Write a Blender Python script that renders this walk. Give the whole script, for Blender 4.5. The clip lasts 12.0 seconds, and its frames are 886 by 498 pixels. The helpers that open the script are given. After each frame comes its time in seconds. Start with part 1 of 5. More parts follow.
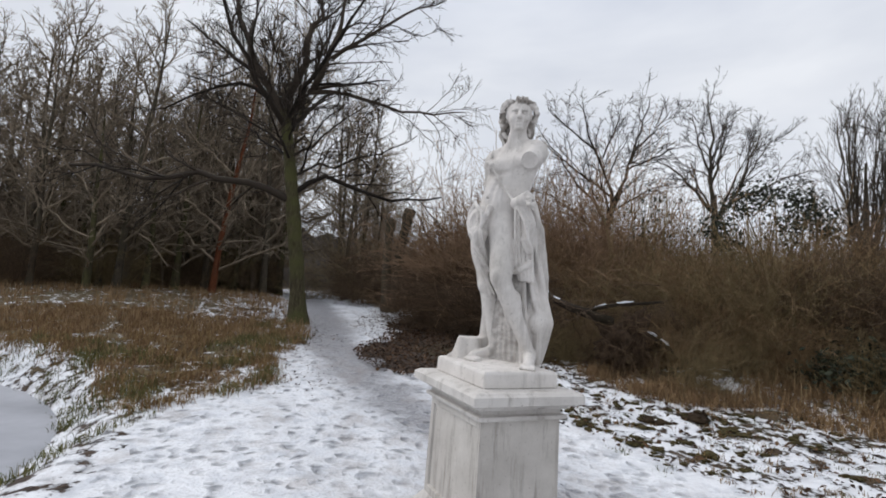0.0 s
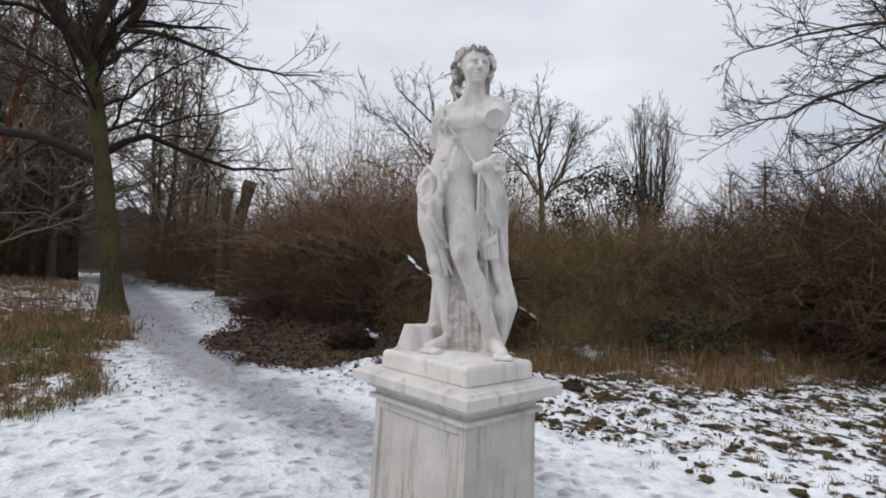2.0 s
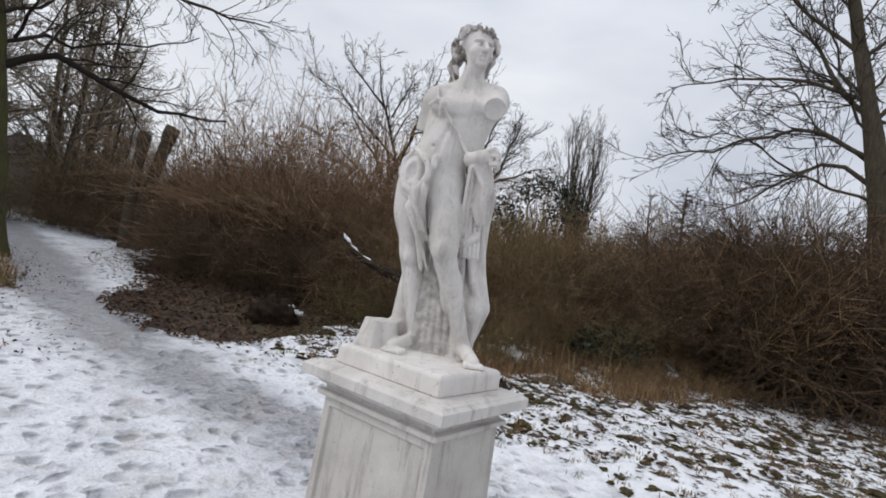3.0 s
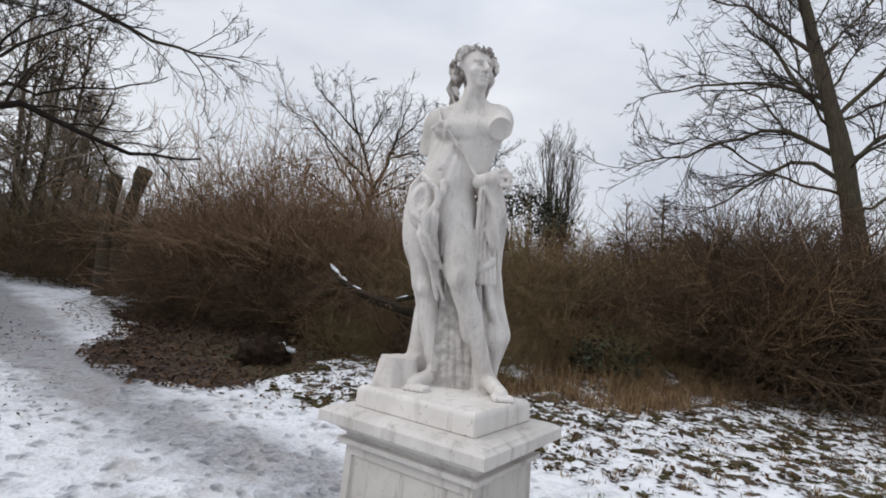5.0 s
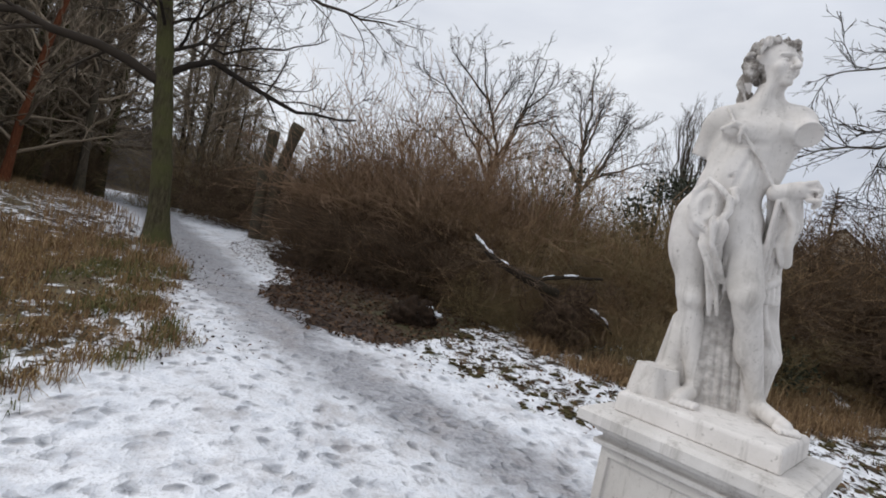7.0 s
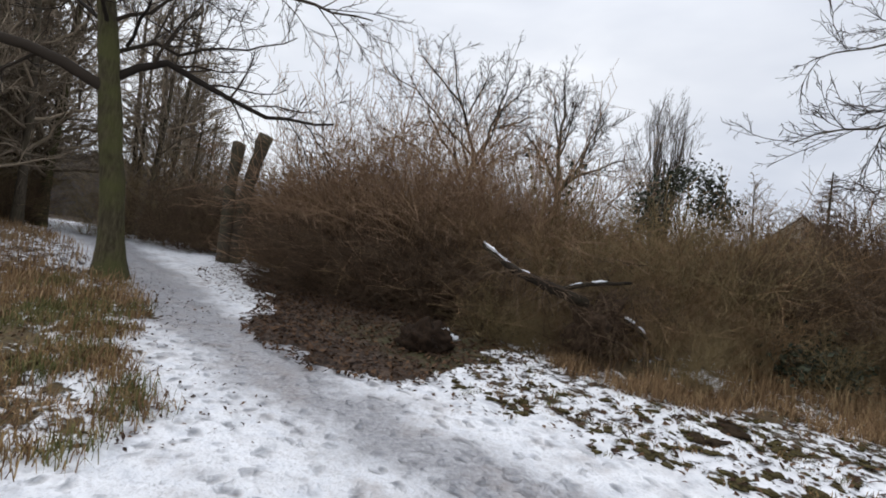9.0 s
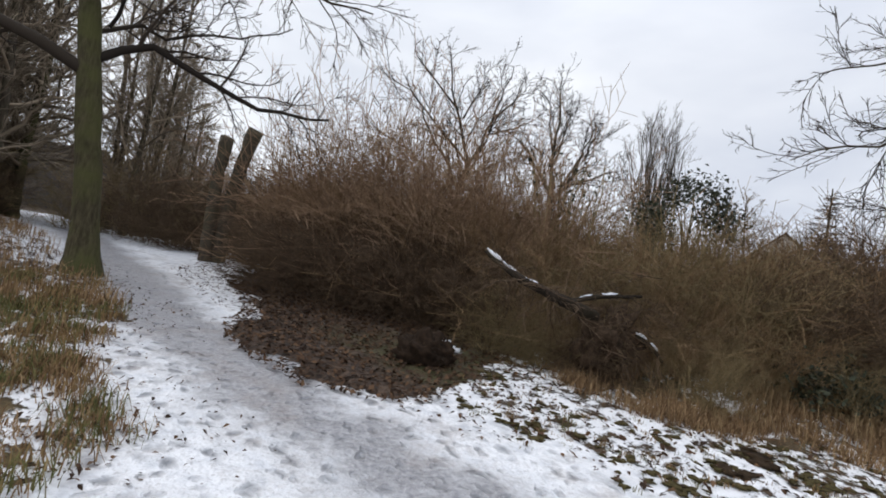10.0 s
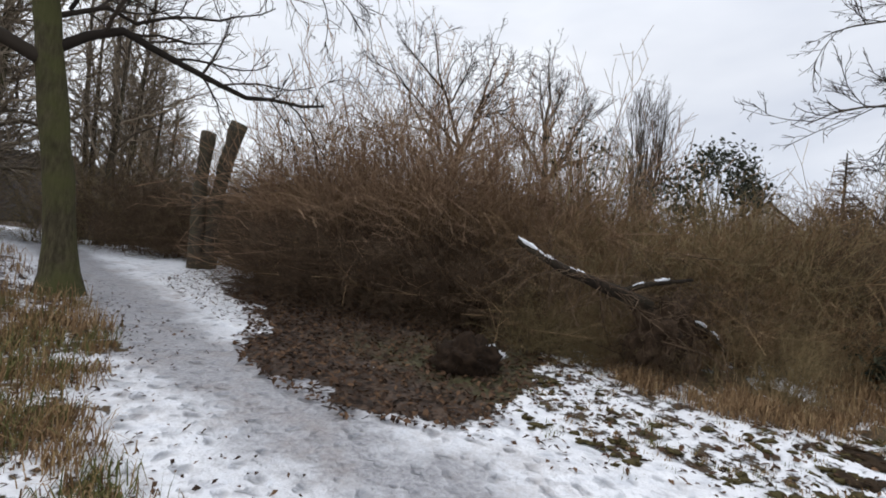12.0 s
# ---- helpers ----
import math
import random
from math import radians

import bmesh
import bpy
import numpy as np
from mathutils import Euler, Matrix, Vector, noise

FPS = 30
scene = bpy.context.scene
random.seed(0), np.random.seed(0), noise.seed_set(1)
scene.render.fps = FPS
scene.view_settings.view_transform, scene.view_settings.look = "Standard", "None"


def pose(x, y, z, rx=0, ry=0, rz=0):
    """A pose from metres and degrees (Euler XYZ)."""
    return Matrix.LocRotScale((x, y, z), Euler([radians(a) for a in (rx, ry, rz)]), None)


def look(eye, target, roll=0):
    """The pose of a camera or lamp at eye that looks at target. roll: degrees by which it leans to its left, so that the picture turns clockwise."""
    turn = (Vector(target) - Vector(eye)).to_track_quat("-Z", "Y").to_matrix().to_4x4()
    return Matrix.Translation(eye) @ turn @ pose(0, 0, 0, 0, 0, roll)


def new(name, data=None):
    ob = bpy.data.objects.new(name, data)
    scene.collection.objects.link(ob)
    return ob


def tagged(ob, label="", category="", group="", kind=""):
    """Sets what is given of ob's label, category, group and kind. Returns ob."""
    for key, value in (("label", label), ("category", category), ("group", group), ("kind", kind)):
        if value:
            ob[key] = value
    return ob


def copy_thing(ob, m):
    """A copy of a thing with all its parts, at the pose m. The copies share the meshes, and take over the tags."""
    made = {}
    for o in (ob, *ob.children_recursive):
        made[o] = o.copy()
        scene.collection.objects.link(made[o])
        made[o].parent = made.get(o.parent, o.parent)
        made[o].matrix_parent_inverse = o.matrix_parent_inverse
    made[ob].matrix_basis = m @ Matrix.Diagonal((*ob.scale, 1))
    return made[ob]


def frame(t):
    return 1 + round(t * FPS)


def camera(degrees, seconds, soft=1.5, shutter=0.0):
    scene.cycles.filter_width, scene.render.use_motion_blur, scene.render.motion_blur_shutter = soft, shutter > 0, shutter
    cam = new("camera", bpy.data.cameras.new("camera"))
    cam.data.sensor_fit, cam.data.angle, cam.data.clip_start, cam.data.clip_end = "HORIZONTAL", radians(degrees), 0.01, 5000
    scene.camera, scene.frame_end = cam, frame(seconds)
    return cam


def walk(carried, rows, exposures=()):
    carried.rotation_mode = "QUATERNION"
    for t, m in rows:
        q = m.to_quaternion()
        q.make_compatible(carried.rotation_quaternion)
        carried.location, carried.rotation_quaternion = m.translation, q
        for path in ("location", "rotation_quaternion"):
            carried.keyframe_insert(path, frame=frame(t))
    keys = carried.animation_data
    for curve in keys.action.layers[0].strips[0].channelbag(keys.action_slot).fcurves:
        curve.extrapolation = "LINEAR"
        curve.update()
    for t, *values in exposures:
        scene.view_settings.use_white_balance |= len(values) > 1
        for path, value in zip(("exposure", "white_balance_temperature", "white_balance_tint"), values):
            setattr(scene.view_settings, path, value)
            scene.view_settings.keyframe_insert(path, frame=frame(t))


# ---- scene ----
cam = camera(84.0, 12.0, soft=1.8)
PATH = [
    (0, look((0.152, 0.451, 1.439), (0.150, 2.442, 1.623), 4.1)),
    (0.5, look((0.010, 0.656, 1.432), (0.145, 2.644, 1.596), 7.8)),
    (1, look((-0.144, 0.712, 1.421), (0.162, 2.683, 1.560), 4.5)),
    (1.5, look((-0.295, 0.849, 1.410), (0.198, 2.784, 1.521), 8.4)),
    (2, look((-0.426, 1.056, 1.416), (0.242, 2.936, 1.554), 2.7)),
    (2.5, look((-0.545, 1.190, 1.436), (0.263, 3.016, 1.545), 7.4)),
    (3, look((-0.594, 1.355, 1.446), (0.364, 3.107, 1.554), 9.8)),
    (3.5, look((-0.653, 1.515, 1.422), (0.386, 3.220, 1.539), 6.1)),
    (5.5, look((-0.708, 1.534, 1.471), (0.288, 3.253, 1.703), 4.9)),
    (6, look((-0.872, 1.617, 1.459), (-0.083, 3.446, 1.637), -0.4)),
    (6.5, look((-1.167, 1.647, 1.472), (-0.456, 3.514, 1.576), 4.5)),
    (7, look((-1.365, 1.870, 1.491), (-0.688, 3.751, 1.499), 11.8)),
    (9, look((-1.557, 3.016, 1.423), (-0.765, 4.851, 1.494), 8.1)),
    (9.5, look((-1.586, 3.277, 1.404), (-0.793, 5.109, 1.515), 3.5)),
    (10, look((-1.584, 3.505, 1.398), (-0.741, 5.316, 1.502), 9.8)),
    (10.5, look((-1.690, 3.754, 1.403), (-0.849, 5.566, 1.494), 5.1)),
    (11, look((-1.668, 3.935, 1.416), (-0.792, 5.732, 1.468), 5.4)),
    (11.5, look((-1.582, 4.114, 1.424), (-0.671, 5.894, 1.457), 7.1)),
    (12, look((-1.791, 4.401, 1.415), (-0.880, 6.180, 1.481), 6.2)),
]
walk(cam, PATH, [(0.0, -0.12), (7.0, -0.11), (9.0, 0.06), (12.0, 0.12)])

# ---- light: an overcast winter sky with a faint wide sun ----
SUN_EL, SUN_AZ = radians(42), radians(-70)
world = bpy.data.worlds.new("overcast_sky")
scene.world = world
world.use_nodes = True
wn, wl = world.node_tree.nodes, world.node_tree.links
wn.clear()
w_out = wn.new("ShaderNodeOutputWorld")
w_bg = wn.new("ShaderNodeBackground")
w_bg.inputs["Strength"].default_value = 1.0
w_sky = wn.new("ShaderNodeTexSky")
w_sky.sky_type = "NISHITA"
w_sky.sun_disc = False
w_sky.sun_elevation, w_sky.sun_rotation = SUN_EL, SUN_AZ
w_sky.air_density, w_sky.dust_density = 1.0, 4.0
w_dim = wn.new("ShaderNodeVectorMath")
w_dim.operation = "SCALE"
w_dim.inputs["Scale"].default_value = 0.10
wl.new(w_sky.outputs["Color"], w_dim.inputs[0])
w_tc = wn.new("ShaderNodeTexCoord")
w_map = wn.new("ShaderNodeMapping")
w_map.inputs["Scale"].default_value = (1.0, 1.0, 2.6)
wl.new(w_tc.outputs["Generated"], w_map.inputs["Vector"])
w_noise = wn.new("ShaderNodeTexNoise")
w_noise.inputs["Scale"].default_value = 1.7
w_noise.inputs["Detail"].default_value = 5
w_noise.inputs["Roughness"].default_value = 0.5
w_noise.inputs["Distortion"].default_value = 0.3
wl.new(w_map.outputs["Vector"], w_noise.inputs["Vector"])
w_ramp = wn.new("ShaderNodeValToRGB")
w_ramp.color_ramp.elements[0].position, w_ramp.color_ramp.elements[1].position = 0.30, 0.68
w_ramp.color_ramp.elements[0].color = (0.625, 0.67, 0.77, 1)
w_ramp.color_ramp.elements[1].color = (0.92, 0.95, 1.01, 1)
wl.new(w_noise.outputs["Fac"], w_ramp.inputs["Fac"])
w_mix = wn.new("ShaderNodeMix")
w_mix.data_type = "RGBA"
w_mix.inputs["Factor"].default_value = 0.96
wl.new(w_dim.outputs["Vector"], w_mix.inputs[6])
wl.new(w_ramp.outputs["Color"], w_mix.inputs[7])
# an overcast sky is brightest overhead
w_sep = wn.new("ShaderNodeSeparateXYZ")
wl.new(w_tc.outputs["Generated"], w_sep.inputs["Vector"])
w_up = wn.new("ShaderNodeMapRange")
w_up.interpolation_type = "SMOOTHSTEP"
w_up.inputs["From Min"].default_value, w_up.inputs["From Max"].default_value = 0.35, 1.0
w_up.inputs["To Min"].default_value, w_up.inputs["To Max"].default_value = 1.0, 1.55
wl.new(w_sep.outputs["Z"], w_up.inputs["Value"])
w_gain = wn.new("ShaderNodeVectorMath")
w_gain.operation = "SCALE"
wl.new(w_mix.outputs[2], w_gain.inputs[0])
wl.new(w_up.outputs["Result"], w_gain.inputs["Scale"])
wl.new(w_gain.outputs["Vector"], w_bg.inputs["Color"])
wl.new(w_bg.outputs["Background"], w_out.inputs["Surface"])

sun = new("sun", bpy.data.lights.new("sun", "SUN"))
sun.data.energy, sun.data.angle, sun.data.color = 1.25, radians(35), (1.0, 0.98, 0.96)
sun.matrix_world = look((0, 0, 0), (-math.sin(SUN_AZ) * math.cos(SUN_EL), -math.cos(SUN_AZ) * math.cos(SUN_EL), -math.sin(SUN_EL)))


# ---- materials ----
def shader(name):
    m = bpy.data.materials.new(name)
    m.use_nodes = True
    nt = m.node_tree
    b = nt.nodes["Principled BSDF"]
    return m, nt.nodes, nt.links, b


def math_node(n, l, op, a, b=None, clamp=False):
    q = n.new("ShaderNodeMath")
    q.operation, q.use_clamp = op, clamp
    for i, v in enumerate((a, b)):
        if v is None:
            continue
        if isinstance(v, (int, float)):
            q.inputs[i].default_value = v
        else:
            l.new(v, q.inputs[i])
    return q.outputs[0]


def noise_node(n, l, scale, detail=4, rough=0.55, vec=None):
    q = n.new("ShaderNodeTexNoise")
    q.inputs["Scale"].default_value, q.inputs["Detail"].default_value, q.inputs["Roughness"].default_value = scale, detail, rough
    if vec is not None:
        l.new(vec, q.inputs["Vector"])
    return q.outputs["Fac"]


def ramp_node(n, l, fac, stops):
    q = n.new("ShaderNodeValToRGB")
    e = q.color_ramp.elements
    while len(e) < len(stops):
        e.new(0.5)
    for el, (p, c) in zip(e, stops):
        el.position = p
        el.color = (*c, 1) if len(c) == 3 else c
    l.new(fac, q.inputs["Fac"])
    return q.outputs["Color"]


def mix_node(n, l, fac, a, b, mode="MIX"):
    q = n.new("ShaderNodeMix")
    q.data_type, q.blend_type = "RGBA", mode
    for i, v in ((0, fac), (6, a), (7, b)):
        if isinstance(v, (int, float)):
            q.inputs[i].default_value = v
        elif isinstance(v, tuple):
            q.inputs[i].default_value = (*v, 1)
        else:
            l.new(v, q.inputs[i])
    return q.outputs[2]


def bump_node(n, l, b, height, strength, dist):
    q = n.new("ShaderNodeBump")
    q.inputs["Strength"].default_value, q.inputs["Distance"].default_value = strength, dist
    l.new(height, q.inputs["Height"])
    l.new(q.outputs["Normal"], b.inputs["Normal"])


def coords(n, l, stretch=(1, 1, 1), space="Object"):
    tc = n.new("ShaderNodeTexCoord")
    mp = n.new("ShaderNodeMapping")
    mp.inputs["Scale"].default_value = stretch
    l.new(tc.outputs[space], mp.inputs["Vector"])
    return mp.outputs["Vector"]


def bark(name, dark, light, tint, tint_amount=0.5, scale=9.0):
    """Furrowed bark, with patches of algae or lichen in the tint."""
    m, n, l, b = shader(name)
    v = coords(n, l, (1, 1, 0.22))
    fine = noise_node(n, l, scale * 2.2, 6, 0.65, v)
    col = ramp_node(n, l, fine, [(0.3, dark), (0.7, light)])
    patch = noise_node(n, l, 1.3, 3, 0.6, coords(n, l))
    col = mix_node(n, l, math_node(n, l, "MULTIPLY", ramp_node(n, l, patch, [(0.42, (0, 0, 0)), (0.62, (1, 1, 1))]), tint_amount), col, tint)
    l.new(col, b.inputs["Base Color"])
    b.inputs["Roughness"].default_value = 0.92
    b.inputs["Specular IOR Level"].default_value = 0.15
    bump_node(n, l, b, fine, 0.7, 0.03)
    return m


def twigs(name, a, b_, c):
    """Thin bare twigs: each one has its own shade."""
    m, n, l, b = shader(name)
    geo = n.new("ShaderNodeNewGeometry")
    col = ramp_node(n, l, geo.outputs["Random Per Island"], [(0.0, a), (0.5, b_), (1.0, c)])
    l.new(col, b.inputs["Base Color"])
    b.inputs["Roughness"].default_value = 0.85
    b.inputs["Specular IOR Level"].default_value = 0.2
    return m


BARK_GREEN = bark("bark_algae", (0.024, 0.021, 0.013), (0.095, 0.080, 0.046), (0.080, 0.082, 0.030), 0.75)
BARK_DARK = bark("bark_dark", (0.034, 0.028, 0.021), (0.105, 0.085, 0.064), (0.080, 0.074, 0.042), 0.5)
BARK_RED = bark("bark_red", (0.07, 0.025, 0.012), (0.17, 0.060, 0.028), (0.10, 0.035, 0.018), 0.4)
BARK_WET = bark("bark_wet", (0.012, 0.009, 0.007), (0.042, 0.032, 0.023), (0.030, 0.026, 0.014), 0.4)
BARK_GREY = bark("bark_grey", (0.05, 0.042, 0.033), (0.14, 0.118, 0.095), (0.09, 0.085, 0.05), 0.4)
TWIG_DARK = twigs("twigs_dark", (0.014, 0.011, 0.009), (0.035, 0.027, 0.020), (0.060, 0.046, 0.034))
TWIG_GREY = twigs("twigs_grey", (0.035, 0.028, 0.022), (0.075, 0.060, 0.047), (0.12, 0.095, 0.072))
TWIG_WOOD = twigs("twigs_wood", (0.11, 0.088, 0.064), (0.20, 0.158, 0.114), (0.31, 0.25, 0.18))
TWIG_BROWN = twigs("twigs_brown", (0.100, 0.063, 0.033), (0.20, 0.127, 0.066), (0.33, 0.22, 0.12))
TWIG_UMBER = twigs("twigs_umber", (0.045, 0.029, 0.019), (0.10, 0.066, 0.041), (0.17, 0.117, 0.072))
# brown twigs with the shadow at the bush's base put into their colour
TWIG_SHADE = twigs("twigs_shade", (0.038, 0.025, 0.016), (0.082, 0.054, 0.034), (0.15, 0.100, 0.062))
TWIG_RED = twigs("twigs_red", (0.14, 0.088, 0.054), (0.25, 0.160, 0.098), (0.37, 0.25, 0.158))
TWIG_OLIVE = twigs("twigs_olive", (0.095, 0.071, 0.035), (0.18, 0.135, 0.067), (0.28, 0.21, 0.112))
GRASS_DRY = twigs("grass_dry", (0.10, 0.056, 0.027), (0.20, 0.122, 0.058), (0.29, 0.205, 0.095))
GRASS_RUST = twigs("grass_rust", (0.10, 0.060, 0.032), (0.22, 0.135, 0.070), (0.36, 0.25, 0.135))
GRASS_STRAW = twigs("grass_straw", (0.16, 0.105, 0.050), (0.30, 0.21, 0.105), (0.46, 0.35, 0.20))
GRASS_GREEN = twigs("grass_green", (0.055, 0.068, 0.020), (0.105, 0.105, 0.034), (0.17, 0.145, 0.060))
LEAF_FALLEN = twigs("fallen_leaves", (0.024, 0.014, 0.009), (0.060, 0.033, 0.019), (0.13, 0.074, 0.040))
LEAF_IVY = twigs("evergreen_leaves", (0.012, 0.015, 0.009), (0.030, 0.036, 0.020), (0.062, 0.066, 0.040))
LEAF_IVY.node_tree.nodes["Principled BSDF"].inputs["Roughness"].default_value = 0.45


def stone(name, light, dark, stain, streaks, grimy=False):
    m, n, l, b = shader(name)
    o = coords(n, l)
    big = noise_node(n, l, 2.3, 5, 0.6, o)
    col = ramp_node(n, l, big, [(0.30, dark), (0.62, light)])
    run = noise_node(n, l, 5.0, 6, 0.7, coords(n, l, (3.2, 3.2, 0.35)))
    col = mix_node(n, l, math_node(n, l, "MULTIPLY", ramp_node(n, l, run, [(0.52, (0, 0, 0)), (0.74, (1, 1, 1))]), streaks), col, stain)
    spot = noise_node(n, l, 55.0, 3, 0.6, o)
    col = mix_node(n, l, math_node(n, l, "MULTIPLY", ramp_node(n, l, spot, [(0.63, (0, 0, 0)), (0.72, (1, 1, 1))]), 0.45), col, stain)
    grain = noise_node(n, l, 160.0, 3, 0.6, o)
    if grimy:
        g = n.new("ShaderNodeAttribute")
        g.attribute_name = "grime"
        soot = noise_node(n, l, 20.0, 5, 0.65, o)
        col = mix_node(n, l, math_node(n, l, "MULTIPLY", g.outputs["Fac"], ramp_node(n, l, soot, [(0.30, (0, 0, 0)), (0.58, (1, 1, 1))])), col, stain)
    l.new(mix_node(n, l, 0.10, col, grain, "OVERLAY"), b.inputs["Base Color"])
    b.inputs["Roughness"].default_value = 0.75
    b.inputs["Specular IOR Level"].default_value = 0.3
    h = math_node(n, l, "ADD", math_node(n, l, "MULTIPLY", grain, 0.3), math_node(n, l, "MULTIPLY", spot, 0.7))
    bump_node(n, l, b, h, 0.35, 0.004)
    return m


STONE_STATUE = stone("weathered_marble", (0.70, 0.665, 0.63), (0.52, 0.49, 0.455), (0.16, 0.14, 0.12), 0.5, True)
STONE_BASE = stone("weathered_limestone", (0.60, 0.572, 0.54), (0.41, 0.385, 0.355), (0.15, 0.125, 0.10), 0.65)
STONE_DIE = stone("streaked_limestone", (0.57, 0.54, 0.50), (0.39, 0.362, 0.33), (0.15, 0.125, 0.10), 0.8)


def ground_material():
    m, n, l, b = shader("winter_ground")

    def att(name):
        q = n.new("ShaderNodeAttribute")
        q.attribute_name = name
        return q.outputs["Fac"]

    o = coords(n, l)
    n_big, n_mid, n_fine = noise_node(n, l, 1.1, 4, 0.6, o), noise_node(n, l, 5.5, 5, 0.62, o), noise_node(n, l, 26.0, 4, 0.6, o)
    # bare ground: leaf litter, or matted dead grass
    vor = n.new("ShaderNodeTexVoronoi")
    vor.inputs["Scale"].default_value = 22.0
    l.new(o, vor.inputs["Vector"])
    leafy = ramp_node(n, l, vor.outputs["Color"], [(0.1, (0.020, 0.013, 0.009)), (0.5, (0.048, 0.030, 0.020)), (0.9, (0.090, 0.058, 0.038))])
    grassy = ramp_node(n, l, n_fine, [(0.3, (0.040, 0.028, 0.012)), (0.55, (0.11, 0.075, 0.033)), (0.75, (0.12, 0.10, 0.036))])
    mossy = ramp_node(n, l, n_fine, [(0.3, (0.022, 0.026, 0.009)), (0.7, (0.080, 0.075, 0.026))])
    bare = mix_node(n, l, att("grass"), leafy, grassy)
    bare = mix_node(n, l, math_node(n, l, "MULTIPLY", att("moss"), ramp_node(n, l, n_mid, [(0.40, (0, 0, 0)), (0.56, (1, 1, 1))])), bare, mossy)
    # snow lies where its cover beats the noise
    s = math_node(n, l, "ADD", att("snow"), math_node(n, l, "MULTIPLY", math_node(n, l, "SUBTRACT", n_big, 0.5), 0.55))
    s = math_node(n, l, "ADD", s, math_node(n, l, "MULTIPLY", math_node(n, l, "SUBTRACT", n_mid, 0.5), 1.7))
    s = math_node(n, l, "ADD", s, math_node(n, l, "MULTIPLY", math_node(n, l, "SUBTRACT", n_fine, 0.5), 0.55))
    cover = ramp_node(n, l, s, [(0.47, (0, 0, 0)), (0.55, (1, 1, 1))])
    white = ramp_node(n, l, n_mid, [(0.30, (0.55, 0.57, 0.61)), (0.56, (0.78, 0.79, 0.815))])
    # trodden, refrozen snow on the path
    tread = n.new("ShaderNodeTexVoronoi")
    tread.inputs["Scale"].default_value = 4.2
    tread.feature = "SMOOTH_F1"
    l.new(o, tread.inputs["Vector"])
    i_f = math_node(n, l, "ADD", att("ice"), math_node(n, l, "MULTIPLY", math_node(n, l, "SUBTRACT", n_mid, 0.5), 1.5))
    i_f = math_node(n, l, "ADD", i_f, math_node(n, l, "MULTIPLY", math_node(n, l, "SUBTRACT", n_big, 0.5), 0.9))
    icy = ramp_node(n, l, i_f, [(0.36, (0, 0, 0)), (1.05, (1, 1, 1))])
    slush = ramp_node(n, l, n_fine, [(0.32, (0.20, 0.20, 0.215)), (0.66, (0.42, 0.42, 0.44))])
    white = mix_node(n, l, icy, white, slush)
    # footprints: hollows coloured a darker grey than the snow around them
    wob = n.new("ShaderNodeVectorMath")
    wob.operation = "ADD"
    nz = n.new("ShaderNodeTexNoise")
    nz.inputs["Scale"].default_value = 5.0
    nz.inputs["Detail"].default_value = 4
    l.new(o, nz.inputs["Vector"])
    sc = n.new("ShaderNodeVectorMath")
    sc.operation = "SCALE"
    sc.inputs["Scale"].default_value = 0.26
    l.new(nz.outputs["Color"], sc.inputs[0])
    l.new(o, wob.inputs[0])
    l.new(sc.outputs["Vector"], wob.inputs[1])
    foot = n.new("ShaderNodeTexVoronoi")
    foot.inputs["Scale"].default_value = 7.4
    l.new(wob.outputs["Vector"], foot.inputs["Vector"])
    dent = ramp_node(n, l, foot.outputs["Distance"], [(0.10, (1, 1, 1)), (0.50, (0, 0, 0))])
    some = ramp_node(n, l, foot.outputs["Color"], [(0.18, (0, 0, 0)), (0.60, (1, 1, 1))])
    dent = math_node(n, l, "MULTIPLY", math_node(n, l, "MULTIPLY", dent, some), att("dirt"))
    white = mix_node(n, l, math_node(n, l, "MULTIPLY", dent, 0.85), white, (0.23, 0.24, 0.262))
    dirt = math_node(n, l, "MULTIPLY", ramp_node(n, l, noise_node(n, l, 2.4, 6, 0.7, o), [(0.50, (0, 0, 0)), (0.70, (1, 1, 1))]), att("dirt"))
    white = mix_node(n, l, math_node(n, l, "MULTIPLY", dirt, 0.55), white, (0.27, 0.225, 0.20))
    speck = ramp_node(n, l, noise_node(n, l, 34.0, 5, 0.7, o), [(0.54, (0, 0, 0)), (0.66, (1, 1, 1))])
    white = mix_node(n, l, math_node(n, l, "MULTIPLY", math_node(n, l, "MULTIPLY", speck, 0.55), math_node(n, l, "ADD", math_node(n, l, "MULTIPLY", att("dirt"), 0.8), 0.2)), white, (0.33, 0.32, 0.325))
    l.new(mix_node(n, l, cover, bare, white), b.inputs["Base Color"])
    rough = mix_node(n, l, math_node(n, l, "MULTIPLY", icy, cover), (0.8, 0.8, 0.8), (0.38, 0.38, 0.38))
    l.new(rough, b.inputs["Roughness"])
    b.inputs["Specular IOR Level"].default_value = 0.35
    h = math_node(n, l, "ADD", math_node(n, l, "MULTIPLY", n_fine, 0.45), math_node(n, l, "MULTIPLY", n_mid, 0.7))
    h = math_node(n, l, "ADD", h, math_node(n, l, "MULTIPLY", cover, 0.55))
    h = math_node(n, l, "ADD", h, math_node(n, l, "MULTIPLY", tread.outputs["Distance"], 0.6))
    h = math_node(n, l, "SUBTRACT", h, math_node(n, l, "MULTIPLY", dent, 1.0))
    bump_node(n, l, b, h, 0.9, 0.05)
    return m


GROUND = ground_material()


